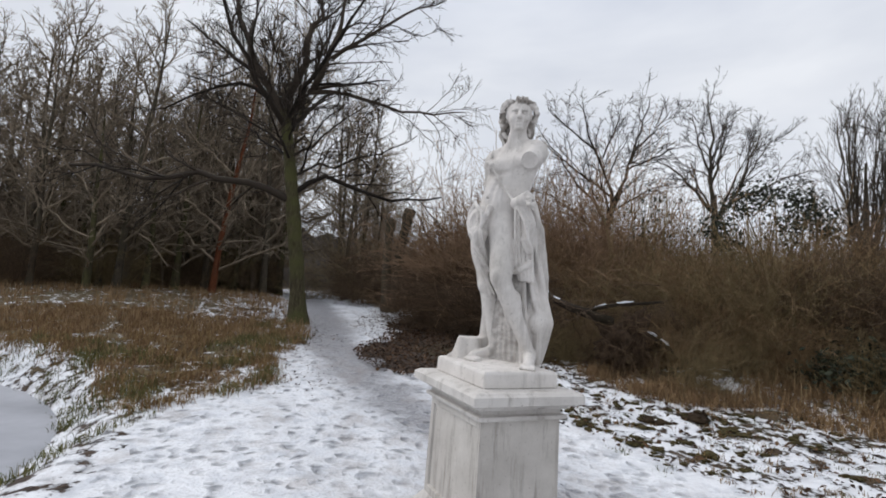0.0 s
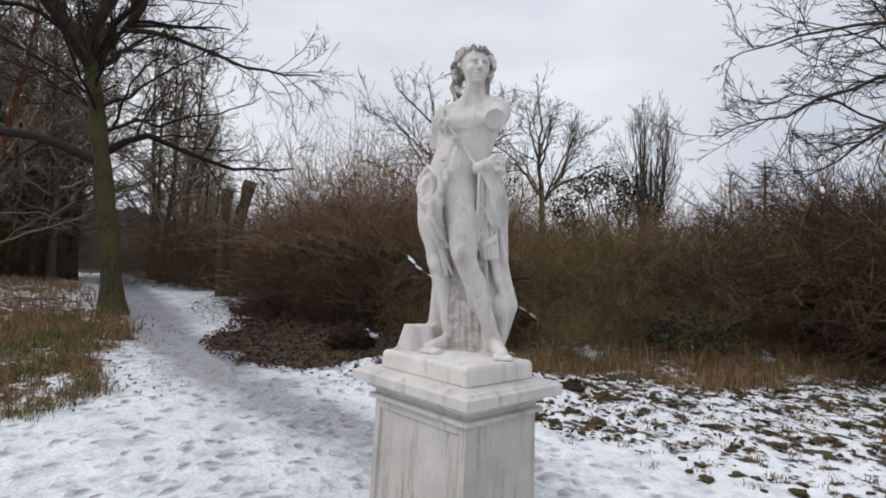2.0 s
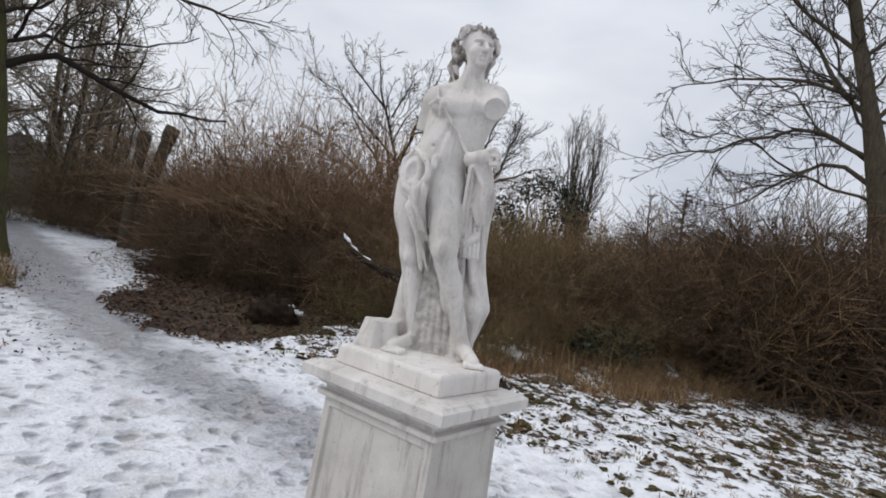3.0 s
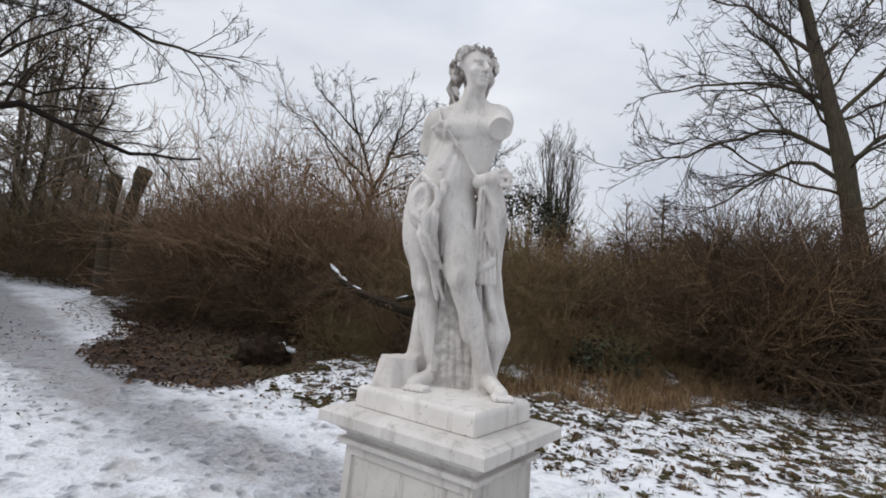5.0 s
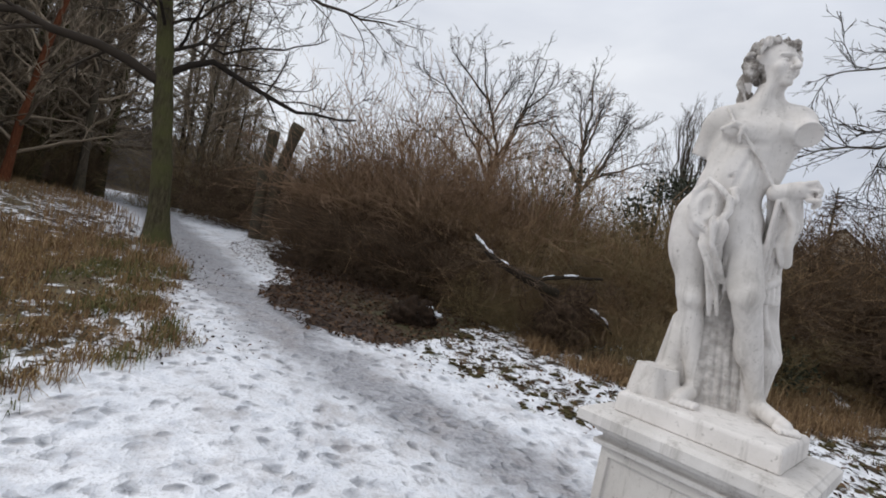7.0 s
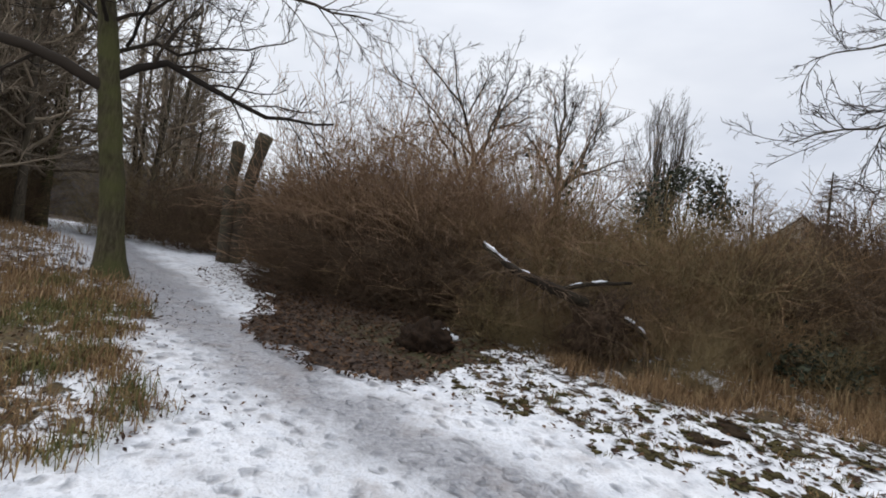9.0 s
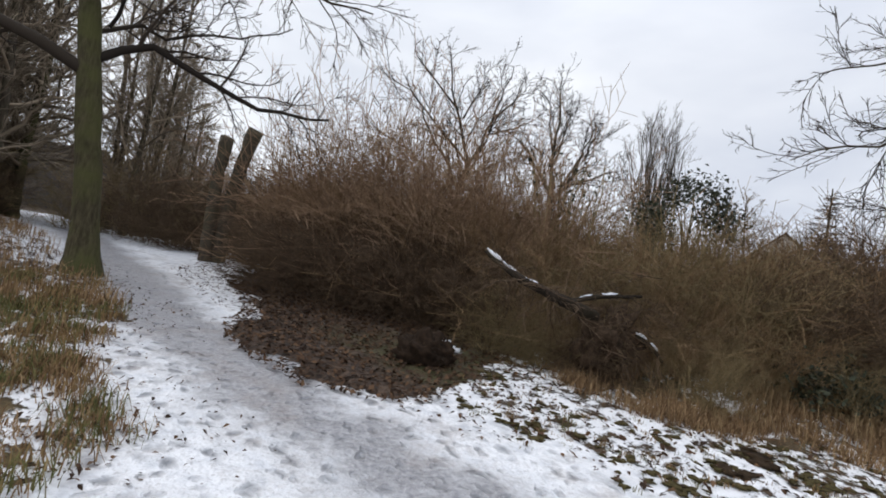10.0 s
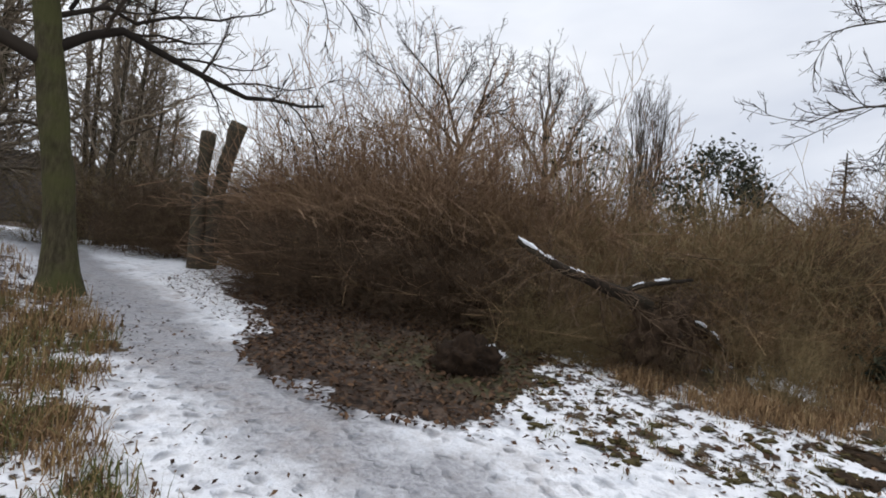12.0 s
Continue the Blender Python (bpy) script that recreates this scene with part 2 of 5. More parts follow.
def ice_material():
    m, n, l, b = shader("pond_ice")
    o = coords(n, l)
    col = ramp_node(n, l, noise_node(n, l, 0.9, 5, 0.6, o), [(0.3, (0.30, 0.31, 0.34)), (0.7, (0.50, 0.51, 0.55))])
    l.new(col, b.inputs["Base Color"])
    b.inputs["Roughness"].default_value = 0.32
    bump_node(n, l, b, noise_node(n, l, 14.0, 3, 0.5, o), 0.15, 0.01)
    return m


ICE = ice_material()


def plain(name, a, b_, scale, rough=0.8):
    m, n, l, b = shader(name)
    f = noise_node(n, l, scale, 5, 0.6, coords(n, l))
    l.new(ramp_node(n, l, f, [(0.3, a), (0.7, b_)]), b.inputs["Base Color"])
    b.inputs["Roughness"].default_value = rough
    b.inputs["Specular IOR Level"].default_value = 0.5 if rough < 0.5 else 0.12
    bump_node(n, l, b, f, 0.5, 0.02)
    return m


SNOW = plain("fresh_snow", (0.64, 0.66, 0.70), (0.78, 0.79, 0.82), 18.0)
ROOTS = plain("rotten_wood", (0.009, 0.006, 0.004), (0.034, 0.021, 0.013), 16.0, 0.95)
ROOT_SOIL = plain("root_soil", (0.022, 0.015, 0.010), (0.080, 0.052, 0.033), 14.0, 0.95)
RENDERED_WALL = plain("rendered_wall", (0.50, 0.46, 0.40), (0.60, 0.56, 0.49), 2.0)
ROOF_TILE = plain("roof_tile", (0.040, 0.026, 0.020), (0.075, 0.050, 0.038), 6.0)
FRAME_WOOD = plain("dark_frame", (0.045, 0.035, 0.028), (0.08, 0.065, 0.05), 8.0)
PANE = plain("window_pane", (0.02, 0.022, 0.025), (0.04, 0.042, 0.047), 1.5, 0.12)
# pale tone: the haze of distance is mixed into this colour
FAR_WOOD = plain("far_woods", (0.095, 0.086, 0.082), (0.145, 0.130, 0.124), 0.6, 1.0)
SOD = plain("wet_sod", (0.014, 0.009, 0.006), (0.050, 0.034, 0.020), 24.0, 0.95)
TURF = plain("turf", (0.030, 0.024, 0.012), (0.095, 0.078, 0.034), 30.0, 0.95)


# ---- mesh helpers ----
def link_mesh(name, verts, faces, material, parent=None, smooth=True):
    """One mesh object from arrays of places and faces (faces of one size)."""
    me = bpy.data.meshes.new(name)
    verts = np.asarray(verts, np.float32)
    groups = [np.asarray(f, np.int32) for f in (faces if isinstance(faces, list) else [faces]) if len(f)]
    loops = np.concatenate([g.ravel() for g in groups])
    sizes = np.concatenate([np.full(len(g), g.shape[1], np.int32) for g in groups])
    me.vertices.add(len(verts))
    me.vertices.foreach_set("co", verts.ravel())
    me.loops.add(len(loops))
    me.loops.foreach_set("vertex_index", loops)
    me.polygons.add(len(sizes))
    me.polygons.foreach_set("loop_start", np.concatenate([[0], np.cumsum(sizes)[:-1]]).astype(np.int32))
    me.polygons.foreach_set("loop_total", sizes)
    me.polygons.foreach_set("use_smooth", np.full(len(sizes), smooth))
    me.update(calc_edges=True)
    me.materials.append(material)
    ob = new(name, me)
    ob.parent = parent
    return ob


def part(name, bm, material, parent=None, label="", smooth=False):
    """Links a bmesh as one mesh object under a thing or a part."""
    me = bpy.data.meshes.new(name)
    bm.to_mesh(me)
    bm.free()
    for p in me.polygons:
        p.use_smooth = smooth
    me.materials.append(material)
    ob = new(name, me)
    ob.parent = parent
    return tagged(ob, label=label)


def tubes(pts, rad, sides):
    """Tapered tubes along polylines: pts (N, K, 3), rad (N, K). Gives places and quads."""
    N, K = pts.shape[:2]
    t = np.gradient(pts, axis=1)
    t /= np.linalg.norm(t, axis=2, keepdims=True) + 1e-9
    ref = np.where(np.abs(t[..., 2:3]) > 0.8, np.array([1.0, 0, 0]), np.array([0, 0, 1.0]))
    u = np.cross(t, ref)
    u /= np.linalg.norm(u, axis=2, keepdims=True) + 1e-9
    v = np.cross(t, u)
    a = np.arange(sides) * 2 * np.pi / sides
    ring = pts[:, :, None] + rad[:, :, None, None] * (np.cos(a)[:, None] * u[:, :, None] + np.sin(a)[:, None] * v[:, :, None])
    i = np.arange(N * K * sides).reshape(N, K, sides)
    j = np.roll(i, -1, axis=2)
    q = np.stack([i[:, :-1], j[:, :-1], j[:, 1:], i[:, 1:]], -1).reshape(-1, 4)
    return ring.reshape(-1, 3), q


def merge(pieces):
    vs, fs, n = [], [], 0
    for v, f in pieces:
        vs.append(v)
        fs.append(f + n)
        n += len(v)
    return np.concatenate(vs), np.concatenate(fs)


def unit(v):
    return v / (np.linalg.norm(v, axis=-1, keepdims=True) + 1e-9)


def grow(rng, start, way, length, thick, segs, wobble, lift, tip=0.35):
    """Polylines that set out from start along way, wander, and bend up (lift > 0) or down."""
    N = len(start)
    pts, w = [start], unit(way)
    step = (length / segs)[:, None]
    for s in range(segs):
        w = unit(w + rng.normal(0, wobble, (N, 3)) + np.array([0, 0, 1.0]) * lift)
        pts.append(pts[-1] + w * step)
    f = np.linspace(1, tip, segs + 1)
    return np.stack(pts, 1), thick[:, None] * f[None]


def fork(rng, pts, rad, count, lo, hi, spread, share, slim, least=0.003, even=False):
    """Where the next order of branches sets out: start, way, length, thickness."""
    N, K = pts.shape[:2]
    f = rng.uniform(lo, hi, (N, count)) * (K - 1)
    i = np.clip(f.astype(int), 0, K - 2)
    fr = (f - i)[..., None]
    n = np.arange(N)[:, None]
    a, b = pts[n, i], pts[n, i + 1]
    start = a + (b - a) * fr
    t = unit(b - a)
    side = rng.normal(0, 1, t.shape)
    side = unit(side - t * (side * t).sum(-1, keepdims=True))
    ang = rng.normal(spread, spread * 0.25, (N, count, 1))
    way = t * np.cos(ang) + side * np.sin(ang)
    whole = np.linalg.norm(np.diff(pts, axis=1), axis=2).sum(1)[:, None]
    length = whole * share * rng.uniform(0.55, 1.25, (N, count)) * (1.15 - 0.55 * f / (K - 1))
    r = rad[n, i] * (1 - fr[..., 0]) + rad[n, i + 1] * fr[..., 0]
    thick = np.maximum(r * slim * rng.uniform(0.7, 1.1, (N, count)), least)
    return start.reshape(-1, 3), way.reshape(-1, 3), length.ravel(), thick.ravel()


def smooth_line(points, k):
    """k places along a smooth line through the given few."""
    p = np.asarray(points, float)
    d = np.concatenate([[0], np.cumsum(np.linalg.norm(np.diff(p, axis=0), axis=1))])
    s = np.linspace(0, d[-1], k * 4)
    q = np.stack([np.interp(s, d, p[:, c]) for c in range(3)], 1)
    for _ in range(4):
        q[1:-1] = (q[:-2] + 2 * q[1:-1] + q[2:]) / 4
    return q[np.linspace(0, len(q) - 1, k).round().astype(int)]


# ---- the lie of the land ----
def ease(a, b, v):
    q = np.clip((v - a) / (b - a), 0, 1)
    return q * q * (3 - 2 * q)


def track(y):
    return np.interp(y, (0, 2, 3.84, 5, 6.1, 7.3, 8.4, 9.6, 10.9, 12.75, 16.1, 22, 28, 36, 60), (2.2, 1.8, 1.3, 0.7, 0.0, -0.75, -1.25, -1.7, -2.15, -2.6, -3.6, -5.4, -7.2, -10.5, -14))


def hollow(y):
    """Where the ground begins to rise beside the path."""
    return track(y) + np.interp(y, (0, 6, 12), (0.6, 0.8, 0.6))


def pond(x, y):
    """Under 1 inside the pond."""
    return np.hypot((x + 7.6) / 4.75, (y - 3.2) / 4.4)


def land(x, y):
    """Height of the ground."""
    c = hollow(y)
    z = np.interp(y, (-5, 3, 5, 6.5, 8.5, 10.5, 12.8, 17.5, 24, 32), (0, 0.02, 0.06, 0.17, 0.33, 0.42, 0.52, 0.74, 0.85, 0.92))
    z = z + 0.06 * ease(0.8, 3.0, x - c) + 0.15 * ease(3, 8, x - c) + 0.15 * ease(1.5, 5, c - x) * ease(9, 14, y)
    z = z + 0.38 * ease(0.1, 1.7, to_polygon(x, y, VERGE)) * ease(2.2, 3.6, x) * ease(60, 20, x)
    wet = ease(1.12, 0.92, pond(x, y))
    return z * (1 - wet) - 0.30 * wet


def to_polygon(x, y, poly):
    """Distance to the polygon's edge, positive inside."""
    best, inside = np.full(np.shape(x), 1e9), np.zeros(np.shape(x), bool)
    for (ax, ay), (bx, by) in zip(poly, poly[1:] + poly[:1]):
        ex, ey = bx - ax, by - ay
        t = np.clip(((x - ax) * ex + (y - ay) * ey) / (ex * ex + ey * ey), 0, 1)
        best = np.minimum(best, np.hypot(x - ax - t * ex, y - ay - t * ey))
        if ey:
            inside ^= ((ay > y) != (by > y)) & (x < (y - ay) / ey * ex + ax)
    return np.where(inside, best, -best)


LITTER = [(-1.1, 14.5), (-0.9, 12.2), (-0.9, 10.6), (-1.3, 9.7), (-0.95, 8.5), (-0.6, 7.9), (-0.15, 7.65), (0.3, 7.6), (0.7, 7.9), (1.3, 8.6), (2.65, 9.5), (3.9, 10.2), (4.5, 12), (4.5, 15), (2, 17), (0, 17.5), (-0.6, 16)]
VERGE = [(3.9, 10.2), (2.85, 8.6), (2.65, 7.9), (3.0, 7.5), (3.6, 7.05), (4.2, 6.7), (5.0, 6.2), (6.9, 6.0), (9.8, 6.2), (14, 5.6), (40, 3), (40, 60), (0.5, 60), (-0.5, 18.5), (2, 17), (4.5, 15), (4.5, 12)]
MEADOW = [(-2.75, 5.2), (-2.3, 5.9), (-1.75, 6.6), (-1.85, 7.0), (-2.2, 7.8), (-2.3, 8.6), (-2.2, 10.0), (-2.9, 11.8), (-3.2, 12.6), (-3.9, 14.2), (-4.8, 17), (-6.3, 20.5), (-9.5, 29), (-16, 40), (-60, 40), (-60, 8), (-6, 7.4), (-4.2, 6.5), (-3.1, 5.6)]


def axis(lo, hi, step, far, grow_by=1.28):
    mid = list(np.arange(lo, hi + step / 2, step))
    out, d = [], step
    a, b = lo, hi
    while b < far:
        d *= grow_by
        b += d
        a -= d
        out.append((a, b))
    return np.array([a for a, _ in out[::-1]] + mid + [b for _, b in out])


def build_ground():
    xs, ys = axis(-6.5, 8.5, 0.07, 900), axis(0.5, 21, 0.07, 900)
    X, Y = np.meshgrid(xs, ys, indexing="ij")
    x, y = X.ravel(), Y.ravel()
    z = land(x, y)
    jit = np.array([noise.noise((a * 1.6, b * 1.6, 3.0)) for a, b in zip(x, y)])
    fine = np.array([noise.noise((a * 6.5, b * 6.5, 9.0)) for a, b in zip(x, y)])
    lump = np.array([noise.noise((a * 2.6, b * 2.6, 5.0)) for a, b in zip(x, y)])
    d_l, d_v, d_m = (to_polygon(x, y, p) + jit * 0.4 for p in (LITTER, VERGE, MEADOW))
    in_l, in_v, in_m = ease(-0.2, 0.25, d_l), ease(-0.3, 0.3, d_v), ease(-0.12, 0.25, d_m)
    off = x - track(y)
    ice = np.interp(y, (3, 5.5, 8), (0.4, 0.6, 1.0)) * np.exp(-((off + 0.25 * jit) / 0.55) ** 2) * ease(40, 20, y) + 0.40 * ease(2.9, 0.6, np.abs(off + 0.8))
    field = ease(1.25, 2.1, off) * ease(11.0, 9.0, y)
    snow = 1.0 - (0.36 + 0.07 * ease(2.2, 4.0, off)) * field
    snow = np.where(off > 0.9, snow - 0.16 * ease(0.9, 1.4, off) * ease(9, 12, y), snow)
    snow = snow - 0.18 * ease(0.4, 0.0, -d_m) * ease(9, 12, y)
    snow = snow * (1 - in_l) + 0.08 * in_l
    snow = snow * (1 - in_v) + (0.50 - 0.44 * ease(0.3, 2.0, d_v)) * in_v
    near_tree = ease(3.0, 0.5, d_m) * ease(8.5, 10.5, y)
    snow = snow * (1 - in_m) + (0.34 + 0.20 * near_tree + 0.24 * ease(1.3, 0.2, d_m) * ease(10, 8.5, y)) * in_m
    snow = snow - 0.8 * ease(24, 28, y) * ease(1.2, 2.5, np.abs(off))
    snow = np.where((y > 45) | (np.abs(x) > 24), 0.05, snow)
    snow = np.where(pond(x, y) < 1.16, 0.62, snow)
    grass = np.clip(in_m * ease(12.5, 9.0, y) + in_m * ease(-4.5, -6.5, x) + 0.6 * in_v * ease(1.5, 0.4, d_v) + 0.3 * field, 0, 1)
    moss = np.clip(0.9 * field + 0.2 * in_m, 0, 1)
    dirt = np.clip(ease(2.2, 0.6, np.abs(off)) + ease(0.5, -0.6, off) * ease(10.5, 7, y), 0, 1) * (1 - in_m)
    rough = ease(0.0, 0.5, np.maximum(np.maximum(d_l, d_v), d_m))
    z = z + fine * 0.012 + lump * (0.012 + 0.02 * field) + rough * (0.03 * lump + 0.02 * fine) - 0.015 * np.exp(-(off / 0.8) ** 4)
    nx, ny = X.shape
    i = np.arange(nx * ny).reshape(nx, ny)
    q = np.stack([i[:-1, :-1], i[1:, :-1], i[1:, 1:], i[:-1, 1:]], -1).reshape(-1, 4)
    ob = link_mesh("ground", np.stack([x, y, z], 1), q, GROUND)
    for key, val in (("snow", snow), ("ice", ice), ("grass", grass), ("moss", moss), ("dirt", dirt)):
        a = ob.data.attributes.new(key, "FLOAT", "POINT")
        a.data.foreach_set("value", val.astype(np.float32))
    return tagged(ob, "trodden snow path between leaf litter and dead grass", "ground", kind="structure")


build_ground()


def build_pond():
    bm = bmesh.new()
    ring = [bm.verts.new((-7.6 + 4.9 * math.cos(a) * (1 + 0.02 * math.sin(5 * a)), 3.2 + 4.55 * math.sin(a) * (1 + 0.02 * math.cos(4 * a)), -0.16)) for a in np.linspace(0, 2 * math.pi, 72, endpoint=False)]
    bm.faces.new(ring)
    tagged(part("water", bm, ICE), "pond frozen over with dull grey ice", "pond", kind="structure")


build_pond()


# ---- pedestal ----
def stack(profile):
    """A block of rectangular courses: rows of height, half width, half depth."""
    bm = bmesh.new()
    rings = []
    for z, a, b in profile:
        rings.append([bm.verts.new(p) for p in ((-a, -b, z), (a, -b, z), (a, b, z), (-a, b, z))])
    for lo, hi in zip(rings, rings[1:]):
        for k in range(4):
            bm.faces.new((lo[k], lo[(k + 1) % 4], hi[(k + 1) % 4], hi[k]))
    bm.faces.new(rings[0][::-1])
    bm.faces.new(rings[-1])
    return bm


def worn(ob, width):
    m = ob.modifiers.new("worn_edges", "BEVEL")
    m.width, m.segments, m.limit_method, m.angle_limit = width, 2, "ANGLE", radians(25)
    return ob


PED = (0.495, 3.385)
PED_TURN = 23.5
PED_TOP = 1.062


def build_pedestal():
    ped = new("pedestal")
    ped.matrix_world = pose(PED[0], PED[1], 0, 0, 0, PED_TURN)
    tagged(ped, "weathered white stone pedestal with moulded cornice in snow", "pedestal")
    hx, hy = 0.245, 0.325
    worn(part("base", stack([(-0.25, hx + 0.13, hy + 0.13), (0.11, hx + 0.13, hy + 0.13), (0.115, hx + 0.105, hy + 0.105), (0.15, hx + 0.095, hy + 0.095), (0.19, hx + 0.055, hy + 0.055),
                             (0.20, hx + 0.045, hy + 0.045), (0.235, hx + 0.02, hy + 0.02), (0.25, hx + 0.005, hy + 0.005)]), STONE_BASE, ped, "stepped and moulded foot"), 0.008)
    bm = stack([(0.25, hx + 0.004, hy + 0.004), (0.815, hx - 0.004, hy - 0.004)])
    sides = [f for f in bm.faces if abs(f.normal.z) < 0.5]
    for f in sides:
        bmesh.ops.inset_individual(bm, faces=[f], thickness=0.055, depth=0)
        bmesh.ops.inset_individual(bm, faces=[f], thickness=0.008, depth=-0.016)
    worn(part("die", bm, STONE_DIE, ped, "pitted block with sunk panels"), 0.005)
    worn(part("neck", stack([(0.815, hx + 0.004, hy + 0.004), (0.822, hx + 0.026, hy + 0.026), (0.842, hx + 0.026, hy + 0.026), (0.848, hx - 0.002, hy - 0.002), (0.872, hx + 0.002, hy + 0.002)]), STONE_BASE, ped), 0.006)
    worn(part("cornice", stack([(0.872, hx + 0.018, hy + 0.018), (0.886, hx + 0.03, hy + 0.03), (0.902, hx + 0.062, hy + 0.062), (0.908, hx + 0.088, hy + 0.088), (0.912, 0.335, 0.412),
                                (0.952, 0.335, 0.412), (0.962, 0.318, 0.395), (0.968, 0.312, 0.389), (0.974, 0.24, 0.318)]), STONE_BASE, ped, "broad moulded slab"), 0.007)
    worn(part("plinth", stack([(0.974, 0.230, 0.306), (1.048, 0.228, 0.304), (PED_TOP, 0.218, 0.294)]), STONE_STATUE, ped), 0.006)


build_pedestal()


# ---- statue, carved as one body out of rounded masses ----
def carve(cell, lo, hi):
    """A field to carve in, and the tools: add(shape), cut(shape), and its surface as a mesh."""
    n = np.ceil((np.array(hi) - lo) / cell).astype(int) + 1
    ax = [lo[k] + cell * np.arange(n[k]) for k in range(3)]
    field = np.full(n, 0.25, np.float32)

    def window(c, r):
        s = []
        for k in range(3):
            a, b = np.searchsorted(ax[k], (c[k] - r[k], c[k] + r[k]))
            s.append(slice(max(a - 1, 0), b + 1))
        return tuple(s), np.meshgrid(*(ax[k][s[k]] for k in range(3)), indexing="ij", sparse=True)

    def blend(s, d, k):
        f = field[s]
        if k <= 0:
            field[s] = np.minimum(f, d)
        else:
            h = np.clip(0.5 + 0.5 * (d - f) / k, 0, 1)
            field[s] = d * (1 - h) + f * h - k * h * (1 - h)

    def away(s, d, k):
        f = field[s]
        d = -d
        h = np.clip(0.5 - 0.5 * (d - f) / k, 0, 1)
        field[s] = d * (1 - h) + f * h + k * h * (1 - h)

    def limb(a, b, ra, rb, k=0.03, squash=(1, 1), cut=False, ripple=None):
        a, b = np.array(a, float), np.array(b, float)
        r = max(ra, rb) * max(max(squash), 1.0) + 0.08
        c, half = (a + b) / 2, np.abs(b - a) / 2 + r
        s, (x, y, z) = window(c, half)
        ab = b - a
        t = np.clip(((x - a[0]) * ab[0] + (y - a[1]) * ab[1] + (z - a[2]) * ab[2]) / (ab @ ab + 1e-9), 0, 1)
        dx, dy, dz = (x - a[0] - t * ab[0]) / squash[0], (y - a[1] - t * ab[1]) / squash[1], z - a[2] - t * ab[2]
        d = (np.sqrt(dx * dx + dy * dy + dz * dz) - (ra + (rb - ra) * t)) * min(1.0, *squash)
        if ripple:
            amp, freq, ph, slant = ripple
            d = d + amp * np.sin(freq * np.arctan2(dy, dx) + slant * z + ph)
        (away if cut else blend)(s, d, k)

    def ball(c, r, k=0.03, yaw=0.0, roll=0.0, cut=False):
        c, r = np.array(c, float), np.array(r if isinstance(r, tuple) else (r, r, r), float)
        s, (x, y, z) = window(c, np.full(3, r.max() + 0.07))
        x, y, z = x - c[0], y - c[1], z - c[2]
        ca, sa = math.cos(yaw), math.sin(yaw)
        x, y = ca * x + sa * y, -sa * x + ca * y
        cr, sr = math.cos(roll), math.sin(roll)
        x, z = cr * x + sr * z, -sr * x + cr * z
        q = np.sqrt((x / r[0]) ** 2 + (y / r[1]) ** 2 + (z / r[2]) ** 2)
        g = np.sqrt((x / r[0] ** 2) ** 2 + (y / r[1] ** 2) ** 2 + (z / r[2] ** 2) ** 2) + 1e-6
        d = q * (q - 1) / g
        d = np.where(q < 0.05, -r.min(), d)
        (away if cut else blend)(s, d, k)

    def line(points, ra, rb, k=0.012, **more):
        p = [np.array(q, float) for q in points]
        for i in range(len(p) - 1):
            f0, f1 = i / (len(p) - 1), (i + 1) / (len(p) - 1)
            limb(p[i], p[i + 1], ra + (rb - ra) * f0, ra + (rb - ra) * f1, k, **more)

    def surface():
        neg = field < 0
        cs = neg[:-1, :-1, :-1].astype(np.int8)
        for i in range(8):
            if i:
                dx, dy, dz = i & 1, i >> 1 & 1, i >> 2 & 1
                cs = cs + neg[dx:n[0] - 1 + dx, dy:n[1] - 1 + dy, dz:n[2] - 1 + dz]
        act = (cs > 0) & (cs < 8)
        idx = np.full(act.shape, -1, np.int64)
        cells = np.argwhere(act)
        idx[act] = np.arange(len(cells))
        total, count = np.zeros((len(cells), 3)), np.zeros(len(cells))
        corner = [(i & 1, i >> 1 & 1, i >> 2 & 1) for i in range(8)]
        for i in range(8):
            for bit in (1, 2, 4):
                if i & bit:
                    continue
                A, B = np.array(corner[i]), np.array(corner[i | bit])
                fa, fb = field[tuple((cells + A).T)], field[tuple((cells + B).T)]
                cross = (fa < 0) != (fb < 0)
                t = np.where(cross, fa / np.where(cross, fa - fb, 1), 0)[:, None]
                total += np.where(cross[:, None], A + t * (B - A), 0)
                count += cross
        v = np.array(lo) + cell * (cells + total / count[:, None])
        quads = []
        for k in range(3):
            o1, o2 = [(1, 2), (2, 0), (0, 1)][k]
            a = np.take(neg, range(n[k] - 1), axis=k)
            b = np.take(neg, range(1, n[k]), axis=k)
            for flip, hit in ((False, a & ~b), (True, ~a & b)):
                e = np.argwhere(hit)
                e = e[(e[:, o1] > 0) & (e[:, o2] > 0) & (e[:, o1] < n[o1] - 1) & (e[:, o2] < n[o2] - 1)]
                d1, d2 = np.eye(3, dtype=int)[o1], np.eye(3, dtype=int)[o2]
                q = np.stack([idx[tuple((e - d1 - d2).T)], idx[tuple((e - d2).T)], idx[tuple(e.T)], idx[tuple((e - d1).T)]], 1)
                quads.append(q[:, ::-1] if flip else q)
        return v, np.concatenate(quads)

    return limb, ball, line, surface


